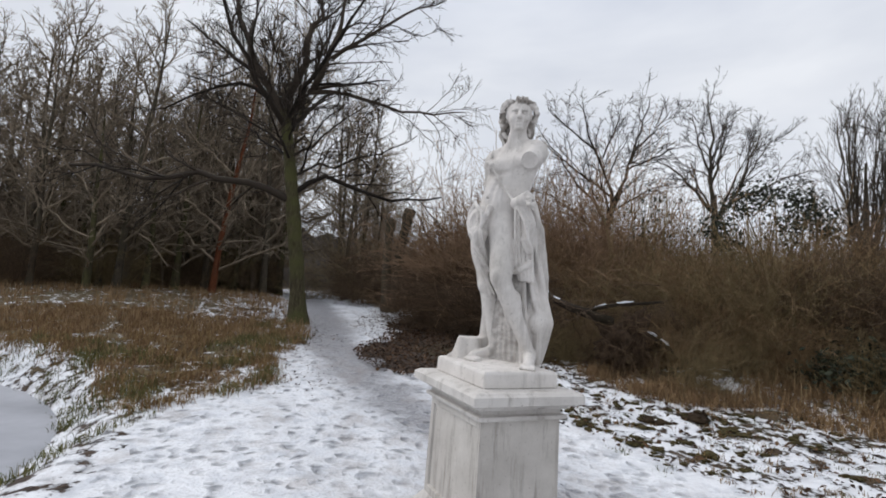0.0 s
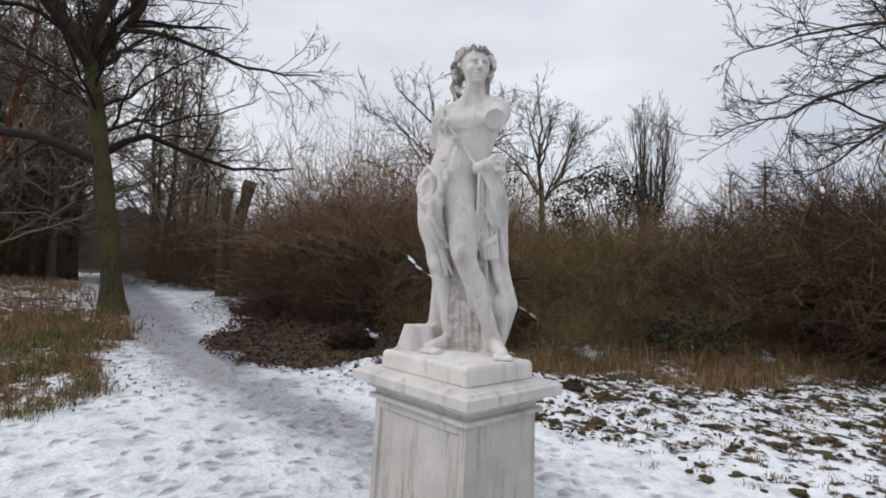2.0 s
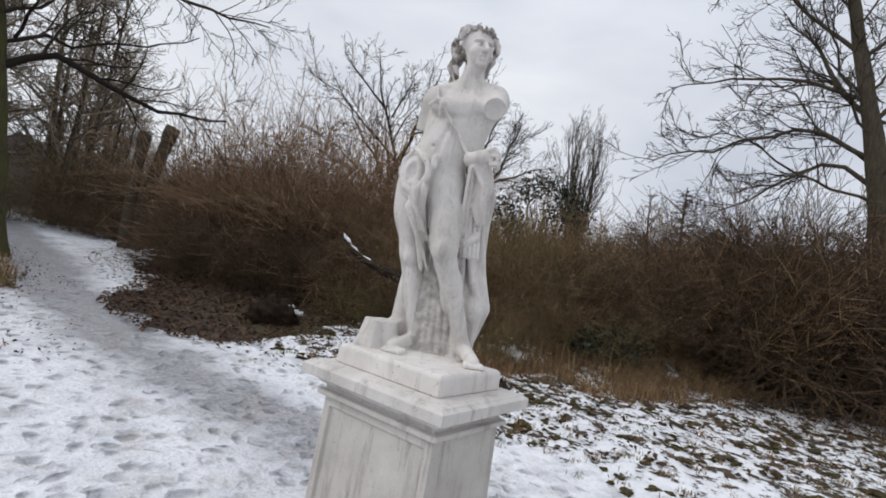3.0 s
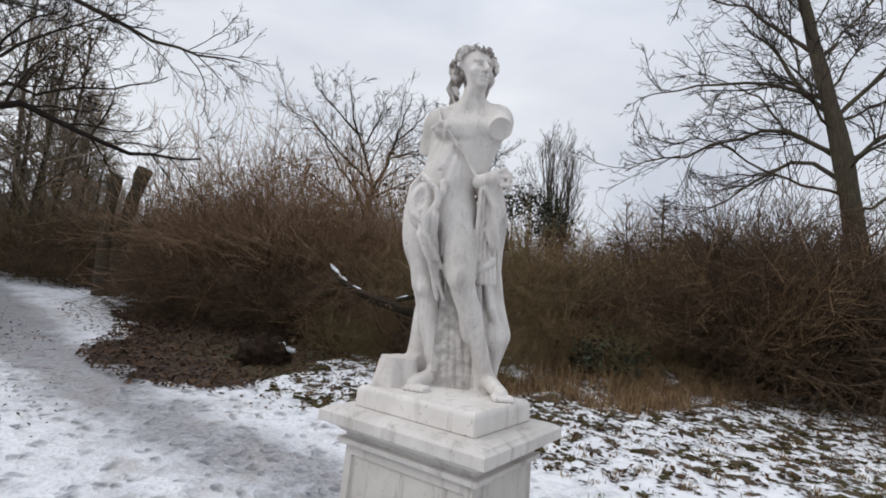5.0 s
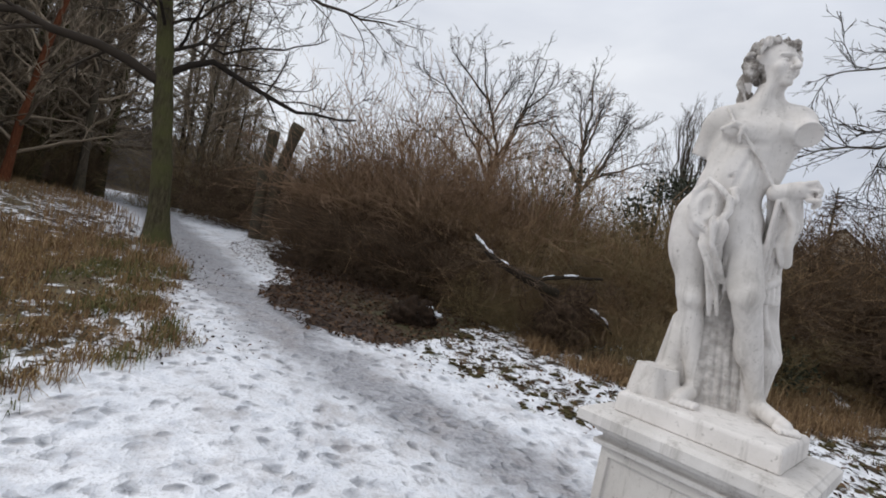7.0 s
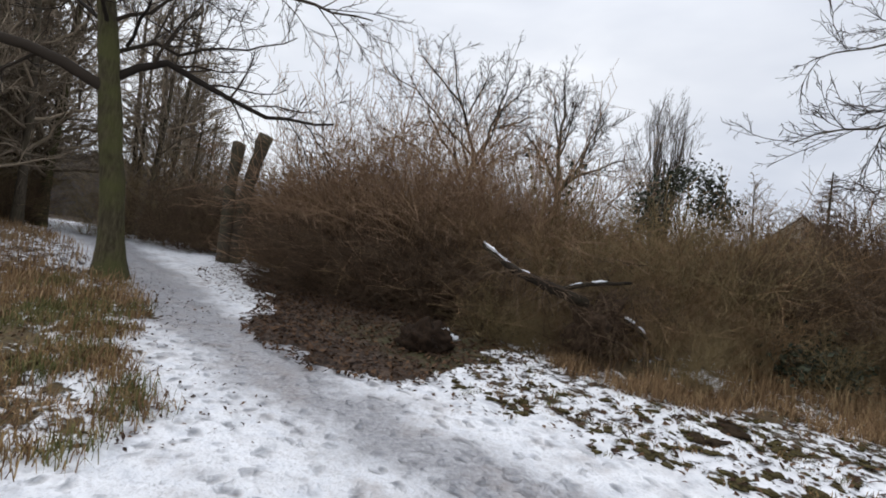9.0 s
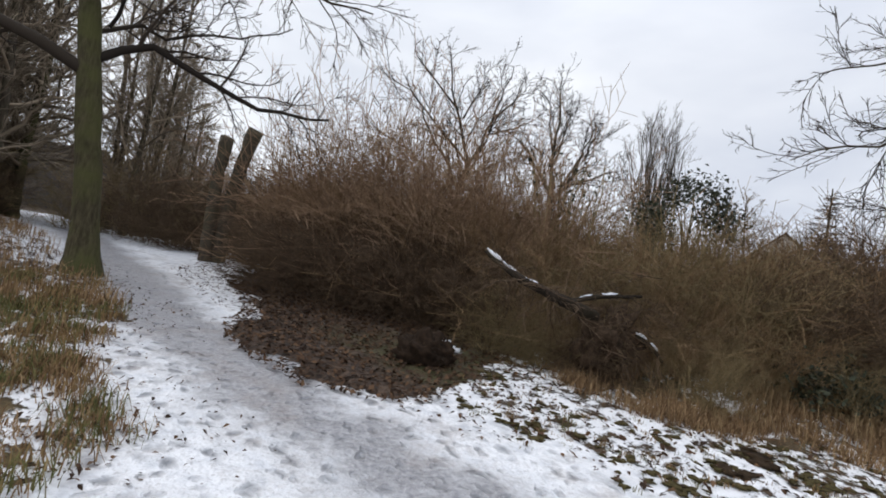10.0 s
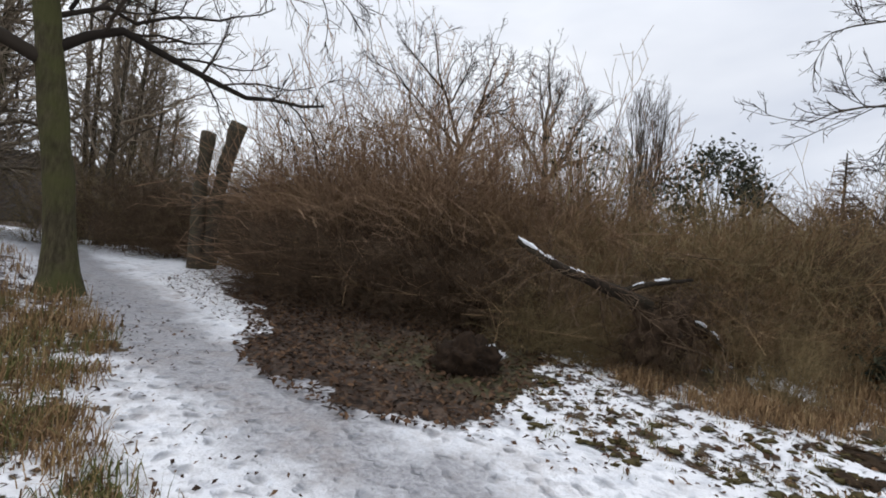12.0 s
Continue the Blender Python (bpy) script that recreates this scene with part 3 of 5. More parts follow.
def build_statue():
    # x to the figure's left, y to its back, z up from the top of the plinth
    limb, ball, line, surface = carve(0.0052, np.array((-0.42, -0.34, -0.02)), np.array((0.42, 0.42, 1.76)))
    rng = random.Random(4)
    # rocky base and the tree stump that props the figure
    ball((-0.02, 0.05, 0.0), (0.25, 0.20, 0.022), 0.015)
    limb((-0.225, 0.0, -0.02), (-0.215, 0.02, 0.15), 0.105, 0.078, 0.012, ripple=(0.010, 5, 0.4, 9))
    ball((-0.215, 0.02, 0.43), (0.75, 0.75, 0.30), 0.002, cut=True)
    line([(-0.27, -0.07, 0.12), (-0.29, -0.09, 0.0)], 0.012, 0.016, 0.008, cut=True)
    line([(-0.20, -0.10, 0.10), (-0.21, -0.12, 0.0)], 0.010, 0.014, 0.008, cut=True)
    limb((-0.13, 0.13, 0.0), (-0.125, 0.12, 0.34), 0.095, 0.062, 0.03, ripple=(0.007, 4, 0.0, 6))
    line([(-0.26, -0.04, 0.02), (-0.31, -0.08, 0.0)], 0.045, 0.02, 0.03)
    # standing leg
    limb((-0.165, 0.055, 0.80), (-0.142, 0.045, 0.48), 0.105, 0.064, 0.03)
    ball((-0.185, 0.065, 0.72), (0.088, 0.10, 0.16), 0.04)
    ball((-0.138, 0.022, 0.465), (0.052, 0.055, 0.062), 0.015)
    limb((-0.135, 0.05, 0.43), (-0.060, 0.035, 0.09), 0.054, 0.033, 0.012)
    ball((-0.122, 0.070, 0.31), (0.050, 0.056, 0.11), 0.025)
    limb((-0.06, 0.03, 0.065), (-0.135, -0.085, 0.028), 0.038, 0.030, 0.015)
    ball((-0.085, 0.045, 0.075), (0.014, 0.014, 0.014), 0.008)
    for k in range(5):
        limb((-0.150 + 0.019 * k, -0.085 - 0.008 * k, 0.022), (-0.168 + 0.019 * k, -0.120 - 0.006 * k, 0.014), 0.015, 0.011, 0.004)
    # relaxed leg, knee forward
    limb((-0.030, 0.02, 0.80), (0.030, -0.105, 0.515), 0.098, 0.066, 0.02)
    ball((0.034, -0.120, 0.495), (0.052, 0.052, 0.060), 0.012)
    limb((0.044, -0.095, 0.46), (0.178, 0.015, 0.085), 0.056, 0.034, 0.010)
    ball((0.088, -0.035, 0.33), (0.050, 0.056, 0.11), 0.02)
    limb((0.185, 0.015, 0.065), (0.245, -0.125, 0.030), 0.038, 0.030, 0.015)
    for k in range(5):
        limb((0.213 + 0.017 * k, -0.135 - 0.002 * k, 0.022), (0.219 + 0.018 * k, -0.170 + 0.004 * k, 0.014), 0.014, 0.010, 0.004)
    # pelvis, belly, chest
    ball((-0.088, 0.045, 0.84), (0.165, 0.112, 0.118), 0.05, roll=-0.16)
    ball((-0.078, 0.028, 0.965), (0.134, 0.098, 0.125), 0.05)
    ball((-0.050, 0.042, 1.090), (0.134, 0.102, 0.135), 0.05)
    ball((-0.015, 0.055, 1.205), (0.160, 0.106, 0.110), 0.05, roll=0.12)
    ball((-0.085, -0.024, 1.200), (0.078, 0.044, 0.050), 0.018)
    ball((0.062, -0.016, 1.222), (0.076, 0.046, 0.052), 0.018)
    ball((-0.070, -0.050, 1.015), (0.070, 0.032, 0.095), 0.04)
    line([(-0.155, -0.030, 1.160), (-0.085, -0.062, 1.140), (-0.020, -0.062, 1.152), (0.060, -0.055, 1.162), (0.120, -0.03, 1.185)], 0.016, 0.016, 0.010, cut=True)
    line([(-0.030, -0.070, 1.135), (-0.065, -0.090, 1.04), (-0.090, -0.092, 0.93)], 0.010, 0.010, 0.014, cut=True)
    line([(-0.225, -0.01, 0.955), (-0.185, -0.055, 0.905), (-0.120, -0.085, 0.855)], 0.010, 0.010, 0.014, cut=True)
    line([(0.045, -0.05, 0.965), (0.01, -0.075, 0.90), (-0.05, -0.090, 0.86)], 0.009, 0.009, 0.014, cut=True)
    ball((-0.108, -0.088, 0.992), (0.011, 0.022, 0.010), 0.007, cut=True)
    # shoulders, broken arms
    limb((-0.125, 0.07, 1.275), (0.125, 0.07, 1.300), 0.064, 0.066, 0.04)
    limb((0.0, 0.065, 1.385), (-0.125, 0.075, 1.285), 0.034, 0.046, 0.04)
    limb((0.02, 0.065, 1.385), (0.125, 0.07, 1.305), 0.034, 0.046, 0.04)
    ball((-0.160, 0.075, 1.255), (0.064, 0.068, 0.074), 0.03)
    limb((-0.168, 0.085, 1.240), (-0.200, 0.125, 1.085), 0.060, 0.050, 0.02)
    limb((-0.215, 0.145, 1.025), (-0.207, 0.135, 1.060), 0.075, 0.072, 0.004, cut=True)
    line([(-0.118, 0.0, 1.235), (-0.138, 0.01, 1.16), (-0.150, 0.04, 1.09)], 0.010, 0.014, 0.012, cut=True)
    ball((0.142, 0.050, 1.292), (0.066, 0.070, 0.070), 0.03)
    limb((0.148, 0.045, 1.272), (0.152, -0.075, 1.205), 0.059, 0.052, 0.02)
    limb((0.152, -0.160, 1.155), (0.152, -0.108, 1.186), 0.078, 0.074, 0.004, cut=True)
    ball((0.152, -0.088, 1.196), (0.030, 0.026, 0.032), 0.008, cut=True)
    limb((0.110, 0.03, 1.20), (0.070, 0.03, 1.02), 0.050, 0.040, 0.04)
    # neck and head, turned to the figure's left and tipped back
    limb((-0.005, 0.065, 1.31), (0.012, 0.050, 1.46), 0.058, 0.050, 0.03)
    limb((-0.040, 0.018, 1.315), (-0.005, 0.020, 1.435), 0.018, 0.016, 0.03)
    HY = 0.52

    def face(a, f, u):
        """a across, f forward and u up from the middle of the head."""
        f, u = f - 0.03 * u, u + 0.03 * f
        return (0.008 + a * math.cos(HY) + f * math.sin(HY), 0.050 + a * math.sin(HY) - f * math.cos(HY), 1.530 + u)

    ball(face(0, -0.010, 0.022), (0.084, 0.088, 0.088), 0.02, yaw=HY)
    ball(face(0, 0.030, -0.035), (0.056, 0.062, 0.075), 0.02, yaw=HY)
    ball(face(0, 0.070, -0.092), (0.024, 0.020, 0.018), 0.014)
    for sd in (-1, 1):
        ball(face(sd * 0.030, 0.092, 0.002), (0.022, 0.028, 0.016), 0.004, cut=True, yaw=HY)
        ball(face(sd * 0.029, 0.073, 0.000), (0.014, 0.011, 0.008), 0.002)
        limb(face(sd * 0.010, 0.087, 0.024), face(sd * 0.048, 0.070, 0.022), 0.009, 0.007, 0.005)
        ball(face(sd * 0.040, 0.062, -0.032), (0.020, 0.020, 0.022), 0.016)
        limb(face(sd * 0.026, 0.092, -0.030), face(sd * 0.030, 0.082, -0.072), 0.005, 0.004, 0.008, cut=True)
    limb(face(0, 0.084, 0.018), face(0, 0.117, -0.032), 0.009, 0.013, 0.004)
    for sd in (-1, 1):
        ball(face(sd * 0.011, 0.100, -0.034), (0.009, 0.009, 0.008), 0.004)
    limb(face(-0.018, 0.090, -0.056), face(0.018, 0.090, -0.056), 0.0065, 0.0065, 0.003)
    limb(face(-0.014, 0.087, -0.071), face(0.014, 0.087, -0.071), 0.0075, 0.0075, 0.003)
    limb(face(-0.022, 0.098, -0.0635), face(0.022, 0.098, -0.0635), 0.008, 0.008, 0.002, cut=True)
    limb(face(-0.010, 0.098, -0.083), face(0.010, 0.098, -0.083), 0.008, 0.008, 0.006, cut=True)
    ball(face(0, 0.062, -0.140), (0.040, 0.034, 0.030), 0.02, yaw=HY, cut=True)
    # curls, with drilled hollows between them
    for k in range(150):
        th, ph = rng.uniform(-3.14, 3.14), rng.uniform(-0.75, 1.5)
        a, f, u = math.sin(th) * math.cos(ph), math.cos(th) * math.cos(ph), math.sin(ph)
        if f > 0.30 and u < 0.62:
            continue
        if f > -0.05 and u < -0.1:
            continue
        ball(face(a * 0.112, -0.008 + f * 0.106, 0.024 + u * 0.096), (rng.uniform(0.013, 0.024), rng.uniform(0.013, 0.024), rng.uniform(0.014, 0.028)), 0.001)
    for k in range(190):
        th, ph = rng.uniform(-3.14, 3.14), rng.uniform(-0.6, 1.4)
        a, f, u = math.sin(th) * math.cos(ph), math.cos(th) * math.cos(ph), math.sin(ph)
        if f > 0.15 and u < 0.70 or f > -0.15 and u < 0.1:
            continue
        ball(face(a * 0.122, -0.008 + f * 0.118, 0.024 + u * 0.106), rng.uniform(0.011, 0.020), 0.002, cut=True)
    line([face(-0.080, -0.045, -0.02), face(-0.088, -0.062, -0.09), face(-0.072, -0.072, -0.165)], 0.034, 0.018, 0.006, ripple=(0.007, 3, 1.0, 70))
    line([face(0.076, -0.050, -0.02), face(0.074, -0.070, -0.08), face(0.060, -0.085, -0.13)], 0.032, 0.020, 0.006, ripple=(0.007, 3, 2.0, 70))
    # quiver on the back
    limb((-0.05, 0.20, 1.05), (-0.035, 0.215, 1.40), 0.042, 0.050, 0.012)
    for k in range(5):
        ball((-0.065 + 0.018 * k, 0.215 + 0.012 * (k % 2), 1.435 + 0.008 * (k % 3)), (0.016, 0.016, 0.026), 0.004)
    # strap with its knot
    cord = [(-0.150, 0.02, 1.320), (-0.132, -0.045, 1.235), (-0.095, -0.070, 1.185), (-0.045, -0.078, 1.120), (0.005, -0.078, 1.055), (0.045, -0.072, 0.995), (0.075, -0.070, 0.955)]
    line([(x - 0.010, y + 0.002, z - 0.014) for x, y, z in cord[2:]], 0.008, 0.008, 0.004, cut=True)
    line(cord, 0.0065, 0.0075, 0.005, ripple=(0.002, 2, 0, 60))
    line([(-0.165, -0.03, 1.205), (-0.130, -0.068, 1.222), (-0.095, -0.078, 1.205)], 0.011, 0.012, 0.002, ripple=(0.003, 3, 0, 90))
    ball((-0.098, -0.080, 1.200), (0.017, 0.015, 0.014), 0.002)
    line([(-0.100, -0.080, 1.198), (-0.112, -0.086, 1.168), (-0.104, -0.082, 1.142)], 0.010, 0.006, 0.002)
    # the hand that holds the cloth at the hip
    limb((0.075, -0.055, 0.955), (0.150, -0.085, 0.975), 0.034, 0.036, 0.012)
    ball((0.158, -0.084, 0.970), (0.036, 0.030, 0.032), 0.01)
    limb((0.150, -0.105, 0.995), (0.185, -0.130, 1.005), 0.012, 0.010, 0.004)
    for k in range(4):
        line([(0.165 + 0.004 * k, -0.108, 0.992 - 0.019 * k), (0.196 + 0.003 * k, -0.128, 0.990 - 0.019 * k), (0.214, -0.112, 0.978 - 0.019 * k), (0.204, -0.094, 0.966 - 0.018 * k)], 0.0115, 0.0095, 0.001)
    limb((0.170, -0.128, 0.960), (0.215, -0.118, 0.950), 0.011, 0.009, 0.003, cut=True)
    # cloth: the long fall beside and behind the relaxed leg
    line([(0.125, 0.0, 0.94), (0.155, 0.05, 0.80), (0.145, 0.10, 0.66), (0.155, 0.12, 0.52), (0.165, 0.12, 0.40), (0.200, 0.10, 0.26), (0.150, 0.10, 0.05)], 0.048, 0.068, 0.008, ripple=(0.016, 5, 0.3, 14))
    line([(0.130, -0.060, 0.93), (0.165, -0.050, 0.83), (0.150, -0.035, 0.74), (0.165, -0.02, 0.68)], 0.034, 0.022, 0.004, ripple=(0.010, 3, 0.8, 26))
    ball((0.200, 0.07, 0.255), (0.055, 0.060, 0.075), 0.012)
    line([(0.0, 0.10, 0.80), (-0.02, 0.115, 0.45), (0.03, 0.10, 0.03)], 0.070, 0.080, 0.008, ripple=(0.014, 8, 0.0, 8))
    for k in range(7):
        x = -0.055 + 0.032 * k
        line([(x * 0.7 + 0.01, 0.035, 0.62), (x * 0.9, 0.040, 0.35), (x * 1.2 + 0.02, 0.01, 0.02)], 0.011, 0.017, 0.014)
    for k in range(5):
        line([(0.085 + 0.016 * k, -0.072 + 0.012 * k, 0.92), (0.082 + 0.020 * k, -0.055 + 0.014 * k, 0.76), (0.080 + 0.022 * k, -0.03 + 0.012 * k, 0.60), (0.10 + 0.02 * k, 0.0, 0.50)], 0.010, 0.012, 0.002)
    line([(0.062, -0.075, 0.92), (0.068, -0.070, 0.76), (0.085, -0.050, 0.60), (0.092, -0.05, 0.50)], 0.010, 0.012, 0.005, cut=True)
    line([(0.07, -0.02, 0.545), (0.11, -0.03, 0.56), (0.16, 0.0, 0.60)], 0.016, 0.020, 0.005)
    # cloth: the flap over the loins, with its rolled edge
    ball((-0.168, -0.062, 0.835), (0.075, 0.052, 0.118), 0.006, roll=-0.15)
    ball((-0.182, -0.128, 0.852), (0.040, 0.038, 0.062), 0.008, cut=True, roll=-0.2)
    line([(-0.190, -0.085, 0.965), (-0.232, -0.075, 0.905), (-0.238, -0.075, 0.845), (-0.205, -0.098, 0.775), (-0.160, -0.112, 0.745)], 0.010, 0.014, 0.010)
    line([(-0.190, -0.088, 0.968), (-0.150, -0.120, 0.930), (-0.108, -0.132, 0.885), (-0.102, -0.132, 0.835), (-0.130, -0.125, 0.780), (-0.150, -0.112, 0.735)], 0.010, 0.019, 0.002)
    line([(-0.165, -0.098, 0.905), (-0.150, -0.104, 0.865), (-0.152, -0.104, 0.825)], 0.010, 0.008, 0.012)
    line([(-0.085, -0.090, 0.930), (-0.085, -0.112, 0.885), (-0.108, -0.122, 0.835)], 0.020, 0.014, 0.006)
    line([(-0.130, -0.110, 0.765), (-0.140, -0.105, 0.690), (-0.110, -0.095, 0.610), (-0.075, -0.060, 0.52), (-0.060, -0.02, 0.42)], 0.038, 0.020, 0.004, ripple=(0.013, 4, 0.5, 34))
    line([(-0.175, -0.085, 0.735), (-0.152, -0.092, 0.650), (-0.110, -0.080, 0.55)], 0.013, 0.010, 0.004)
    line([(-0.085, -0.115, 0.80), (-0.072, -0.105, 0.68), (-0.062, -0.070, 0.55), (-0.052, -0.02, 0.42), (-0.020, 0.0, 0.16)], 0.012, 0.016, 0.006, cut=True)
    v, q = surface()
    ob = link_mesh("statue", v, q, STONE_STATUE)
    # grime: in the hair, on the broken arms, and in the cloth between the legs
    c = v - np.array(face(0, -0.008, 0.024))
    fa, ff = c[:, 0] * math.cos(HY) + c[:, 1] * math.sin(HY), c[:, 0] * math.sin(HY) - c[:, 1] * math.cos(HY)
    r = np.linalg.norm(c, axis=1) + 1e-6
    ff, fu = ff - 0.03 * c[:, 2], c[:, 2] + 0.03 * ff
    hair = (r > 0.085) & (r < 0.22) & (v[:, 2] > 1.36) & ~((ff / r > 0.25) & (fu / r < 0.55)) & ~((v[:, 2] < 1.44) & (ff > -0.03))
    snapped = np.minimum(np.linalg.norm(v - [0.152, -0.098, 1.192], axis=1), np.linalg.norm(v - [-0.200, 0.13, 1.075], axis=1)) < 0.056
    cloth = (v[:, 2] < 0.62) & (v[:, 2] > 0.015) & (np.abs(v[:, 0] - 0.02) < 0.09) & (v[:, 1] > -0.03)
    grime = np.clip(1.0 * hair + 1.0 * snapped + 0.45 * cloth + 0.14, 0, 1)
    ob.data.attributes.new("grime", "FLOAT", "POINT").data.foreach_set("value", grime.astype(np.float32))
    ob.matrix_world = pose(PED[0] + 0.04, PED[1] + 0.06, PED_TOP - 0.006, 0, 0, -35)
    m = ob.modifiers.new("smoothed", "SMOOTH")
    m.factor, m.iterations = 0.3, 1
    return tagged(ob, "weathered white marble statue of a draped youth with broken arms", "statue")


build_statue()


# ---- trees ----
def tree_parts(name, label, at, trunk, limbs, rng, orders, bark_mat, twig_mat, trunk_sides=12, limb_sides=6):
    """A bare tree: trunk (polyline, radii) and limbs (a list of polyline, thick, thin); orders of twigs: rows of
    (count, lo, hi, spread, share, slim, segs, wobble, lift, sides, least)."""
    tree = new(name)
    tree.location = at
    K = 14
    tp = smooth_line(trunk[0], K)
    tr = np.interp(np.linspace(0, 1, K), np.linspace(0, 1, len(trunk[1])), trunk[1])
    flare = tr * (1 + 0.55 * np.exp(-np.linspace(0, 1, K) * 16))
    v, q = tubes(tp[None], flare[None], trunk_sides)
    v = v + np.array([noise.noise_vector(Vector(p) * 2.4) for p in v]) * (0.12 * tr[0])
    link_mesh("trunk", v, q, bark_mat, tree)
    lp = np.stack([smooth_line(l[0], 10) for l in limbs])
    lp[:, 1:] += rng.normal(0, 0.012, lp[:, 1:].shape) * np.linalg.norm(lp[:, -1:] - lp[:, :1], axis=2, keepdims=True)
    lr = np.stack([np.linspace(l[1], l[2], 10) for l in limbs])
    pieces, pts, rad = [], lp, lr
    if len(limbs) > 24:
        pieces.append(tubes(lp, lr, limb_sides))
    else:
        for k in range(len(limbs)):
            link_mesh("limb", *tubes(lp[k:k + 1], lr[k:k + 1], limb_sides), bark_mat, tree)
    for count, lo, hi, spread, share, slim, segs, wobble, lift, sides, least in orders:
        pts, rad = grow(rng, *fork(rng, pts, rad, count, lo, hi, spread, share, slim, least), segs, wobble, lift)
        rad = np.maximum(rad, least * 0.7)
        pieces.append(tubes(pts, rad, sides))
    link_mesh("crown", *merge(pieces), twig_mat, tree)
    return tagged(tree, label, "tree")


def wild_limbs(rng, trunk, count, lo, length, thick, rise, droop=0.0):
    """Limbs round a trunk, the lower ones longer and flatter."""
    t = smooth_line(trunk, 40)
    out = []
    for k in range(count):
        f = lo + (1 - lo) * (k + rng.uniform(0, 0.9)) / count
        s = t[min(int(f * 39), 38)]
        az = k * 2.4 + rng.normal(0, 0.5)
        ln = length * (1.15 - 0.6 * (f - lo) / (1 - lo)) * rng.uniform(0.75, 1.2)
        el = rise + 0.75 * (f - lo) / (1 - lo) + rng.normal(0, 0.15)
        p, w = [s], np.array([math.cos(az) * math.cos(el), math.sin(az) * math.cos(el), math.sin(el)])
        for _ in range(5):
            w = unit(w + rng.normal(0, 0.17, 3) + np.array([0, 0, 0.07 - droop]))
            p.append(p[-1] + w * ln / 5)
        out.append((p, thick * (1.1 - 0.6 * f), thick * 0.22))
    return out


# the tall tree at the bend of the path, leaning over the meadow
rng = np.random.default_rng(11)
O = np.array((-3.3, 12.5, 0.58))
big_trunk = [(0.08, 0, -0.25), (0.02, 0, 0.4), (-0.12, 0, 1.6), (-0.30, -0.02, 2.8), (-0.5, -0.05, 4.0), (-0.70, -0.1, 5.3), (-0.98, -0.15, 6.7)]
big_limbs = [
    ([(-0.48, -0.05, 3.75), (-0.95, -0.15, 3.95), (-1.5, -0.3, 4.1), (-2.5, -0.5, 4.1), (-3.4, -0.7, 4.4), (-4.8, -0.9, 3.95), (-5.9, -1.0, 4.3), (-6.9, -1.2, 4.1)], 0.115, 0.035),
    ([(-0.45, -0.05, 4.0), (-0.05, 0.02, 4.6), (0.75, 0.1, 4.7), (1.7, 0.2, 4.3), (2.5, 0.3, 4.15), (3.6, 0.5, 4.1), (4.3, 0.6, 4.35)], 0.085, 0.022),
    ([(-0.98, -0.15, 6.6), (-1.6, -0.3, 7.5), (-2.1, -0.5, 8.4), (-2.4, -0.7, 9.3), (-2.6, -0.8, 10.6), (-3.2, -1.0, 11.8)], 0.13, 0.02),
    ([(-0.96, -0.1, 6.6), (-0.85, 0.3, 8.2), (-0.6, 0.5, 9.6), (-0.4, 0.7, 11.0), (-0.6, 0.9, 12.6)], 0.15, 0.02),
    ([(-0.95, -0.1, 6.5), (-0.2, -0.1, 7.35), (0.45, -0.2, 8.6), (0.6, -0.4, 9.6), (0.9, -0.5, 11.6)], 0.13, 0.02),
    ([(-0.2, -0.1, 7.35), (0.9, 0.2, 7.6), (2.2, 0.4, 7.2), (3.2, 0.5, 7.1), (5.0, 0.8, 7.4)], 0.075, 0.015),
    ([(0.4, -0.2, 8.5), (2.2, -0.4, 9.8), (4.0, -0.5, 10.6)], 0.07, 0.015),
    ([(-1.2, -0.2, 6.9), (-2.2, -0.4, 7.4), (-3.5, -0.6, 6.9), (-4.5, -0.8, 6.3)], 0.07, 0.018),
    ([(-0.8, -0.1, 6.0), (-1.6, -1.4, 7.2), (-2.0, -2.9, 8.6), (-2.4, -4.2, 9.8)], 0.09, 0.018),
    ([(-0.8, 0.1, 6.1), (-0.4, 1.5, 7.6), (0.2, 3.0, 9.0)], 0.09, 0.018),
    ([(-0.9, -0.1, 6.4), (0.3, -1.4, 7.6), (1.6, -2.6, 8.8), (2.6, -3.6, 9.4)], 0.08, 0.016),
    ([(-1.6, -0.3, 7.6), (-3.2, -0.2, 8.6), (-4.6, -0.1, 9.6)], 0.07, 0.016),
    ([(-0.3, 0, 4.75), (0.05, -0.4, 5.6), (0.6, -0.8, 6.4), (1.2, -1.2, 6.6)], 0.035, 0.010),
]
BUSHY = [(11, 0.15, 0.98, 0.7, 0.44, 0.5, 6, 0.17, 0.02, 4, 0.013), (7, 0.15, 0.95, 0.7, 0.48, 0.55, 4, 0.17, 0.0, 3, 0.0095), (3, 0.2, 1.0, 0.65, 0.48, 0.7, 3, 0.15, -0.02, 3, 0.0075)]
tree_parts("tree", "tall bare tree with mossy bark beside the snowy path", O, (big_trunk, [0.27, 0.225, 0.218, 0.215, 0.195, 0.178, 0.165]), [(p, 1.08 * a, 1.2 * b) for p, a, b in big_limbs] + wild_limbs(rng, big_trunk[3:], 12, 0.45, 4.4, 0.06, 0.45), rng, BUSHY, BARK_GREEN, TWIG_DARK, 16, 8).scale = (0.77, 0.77, 0.77)

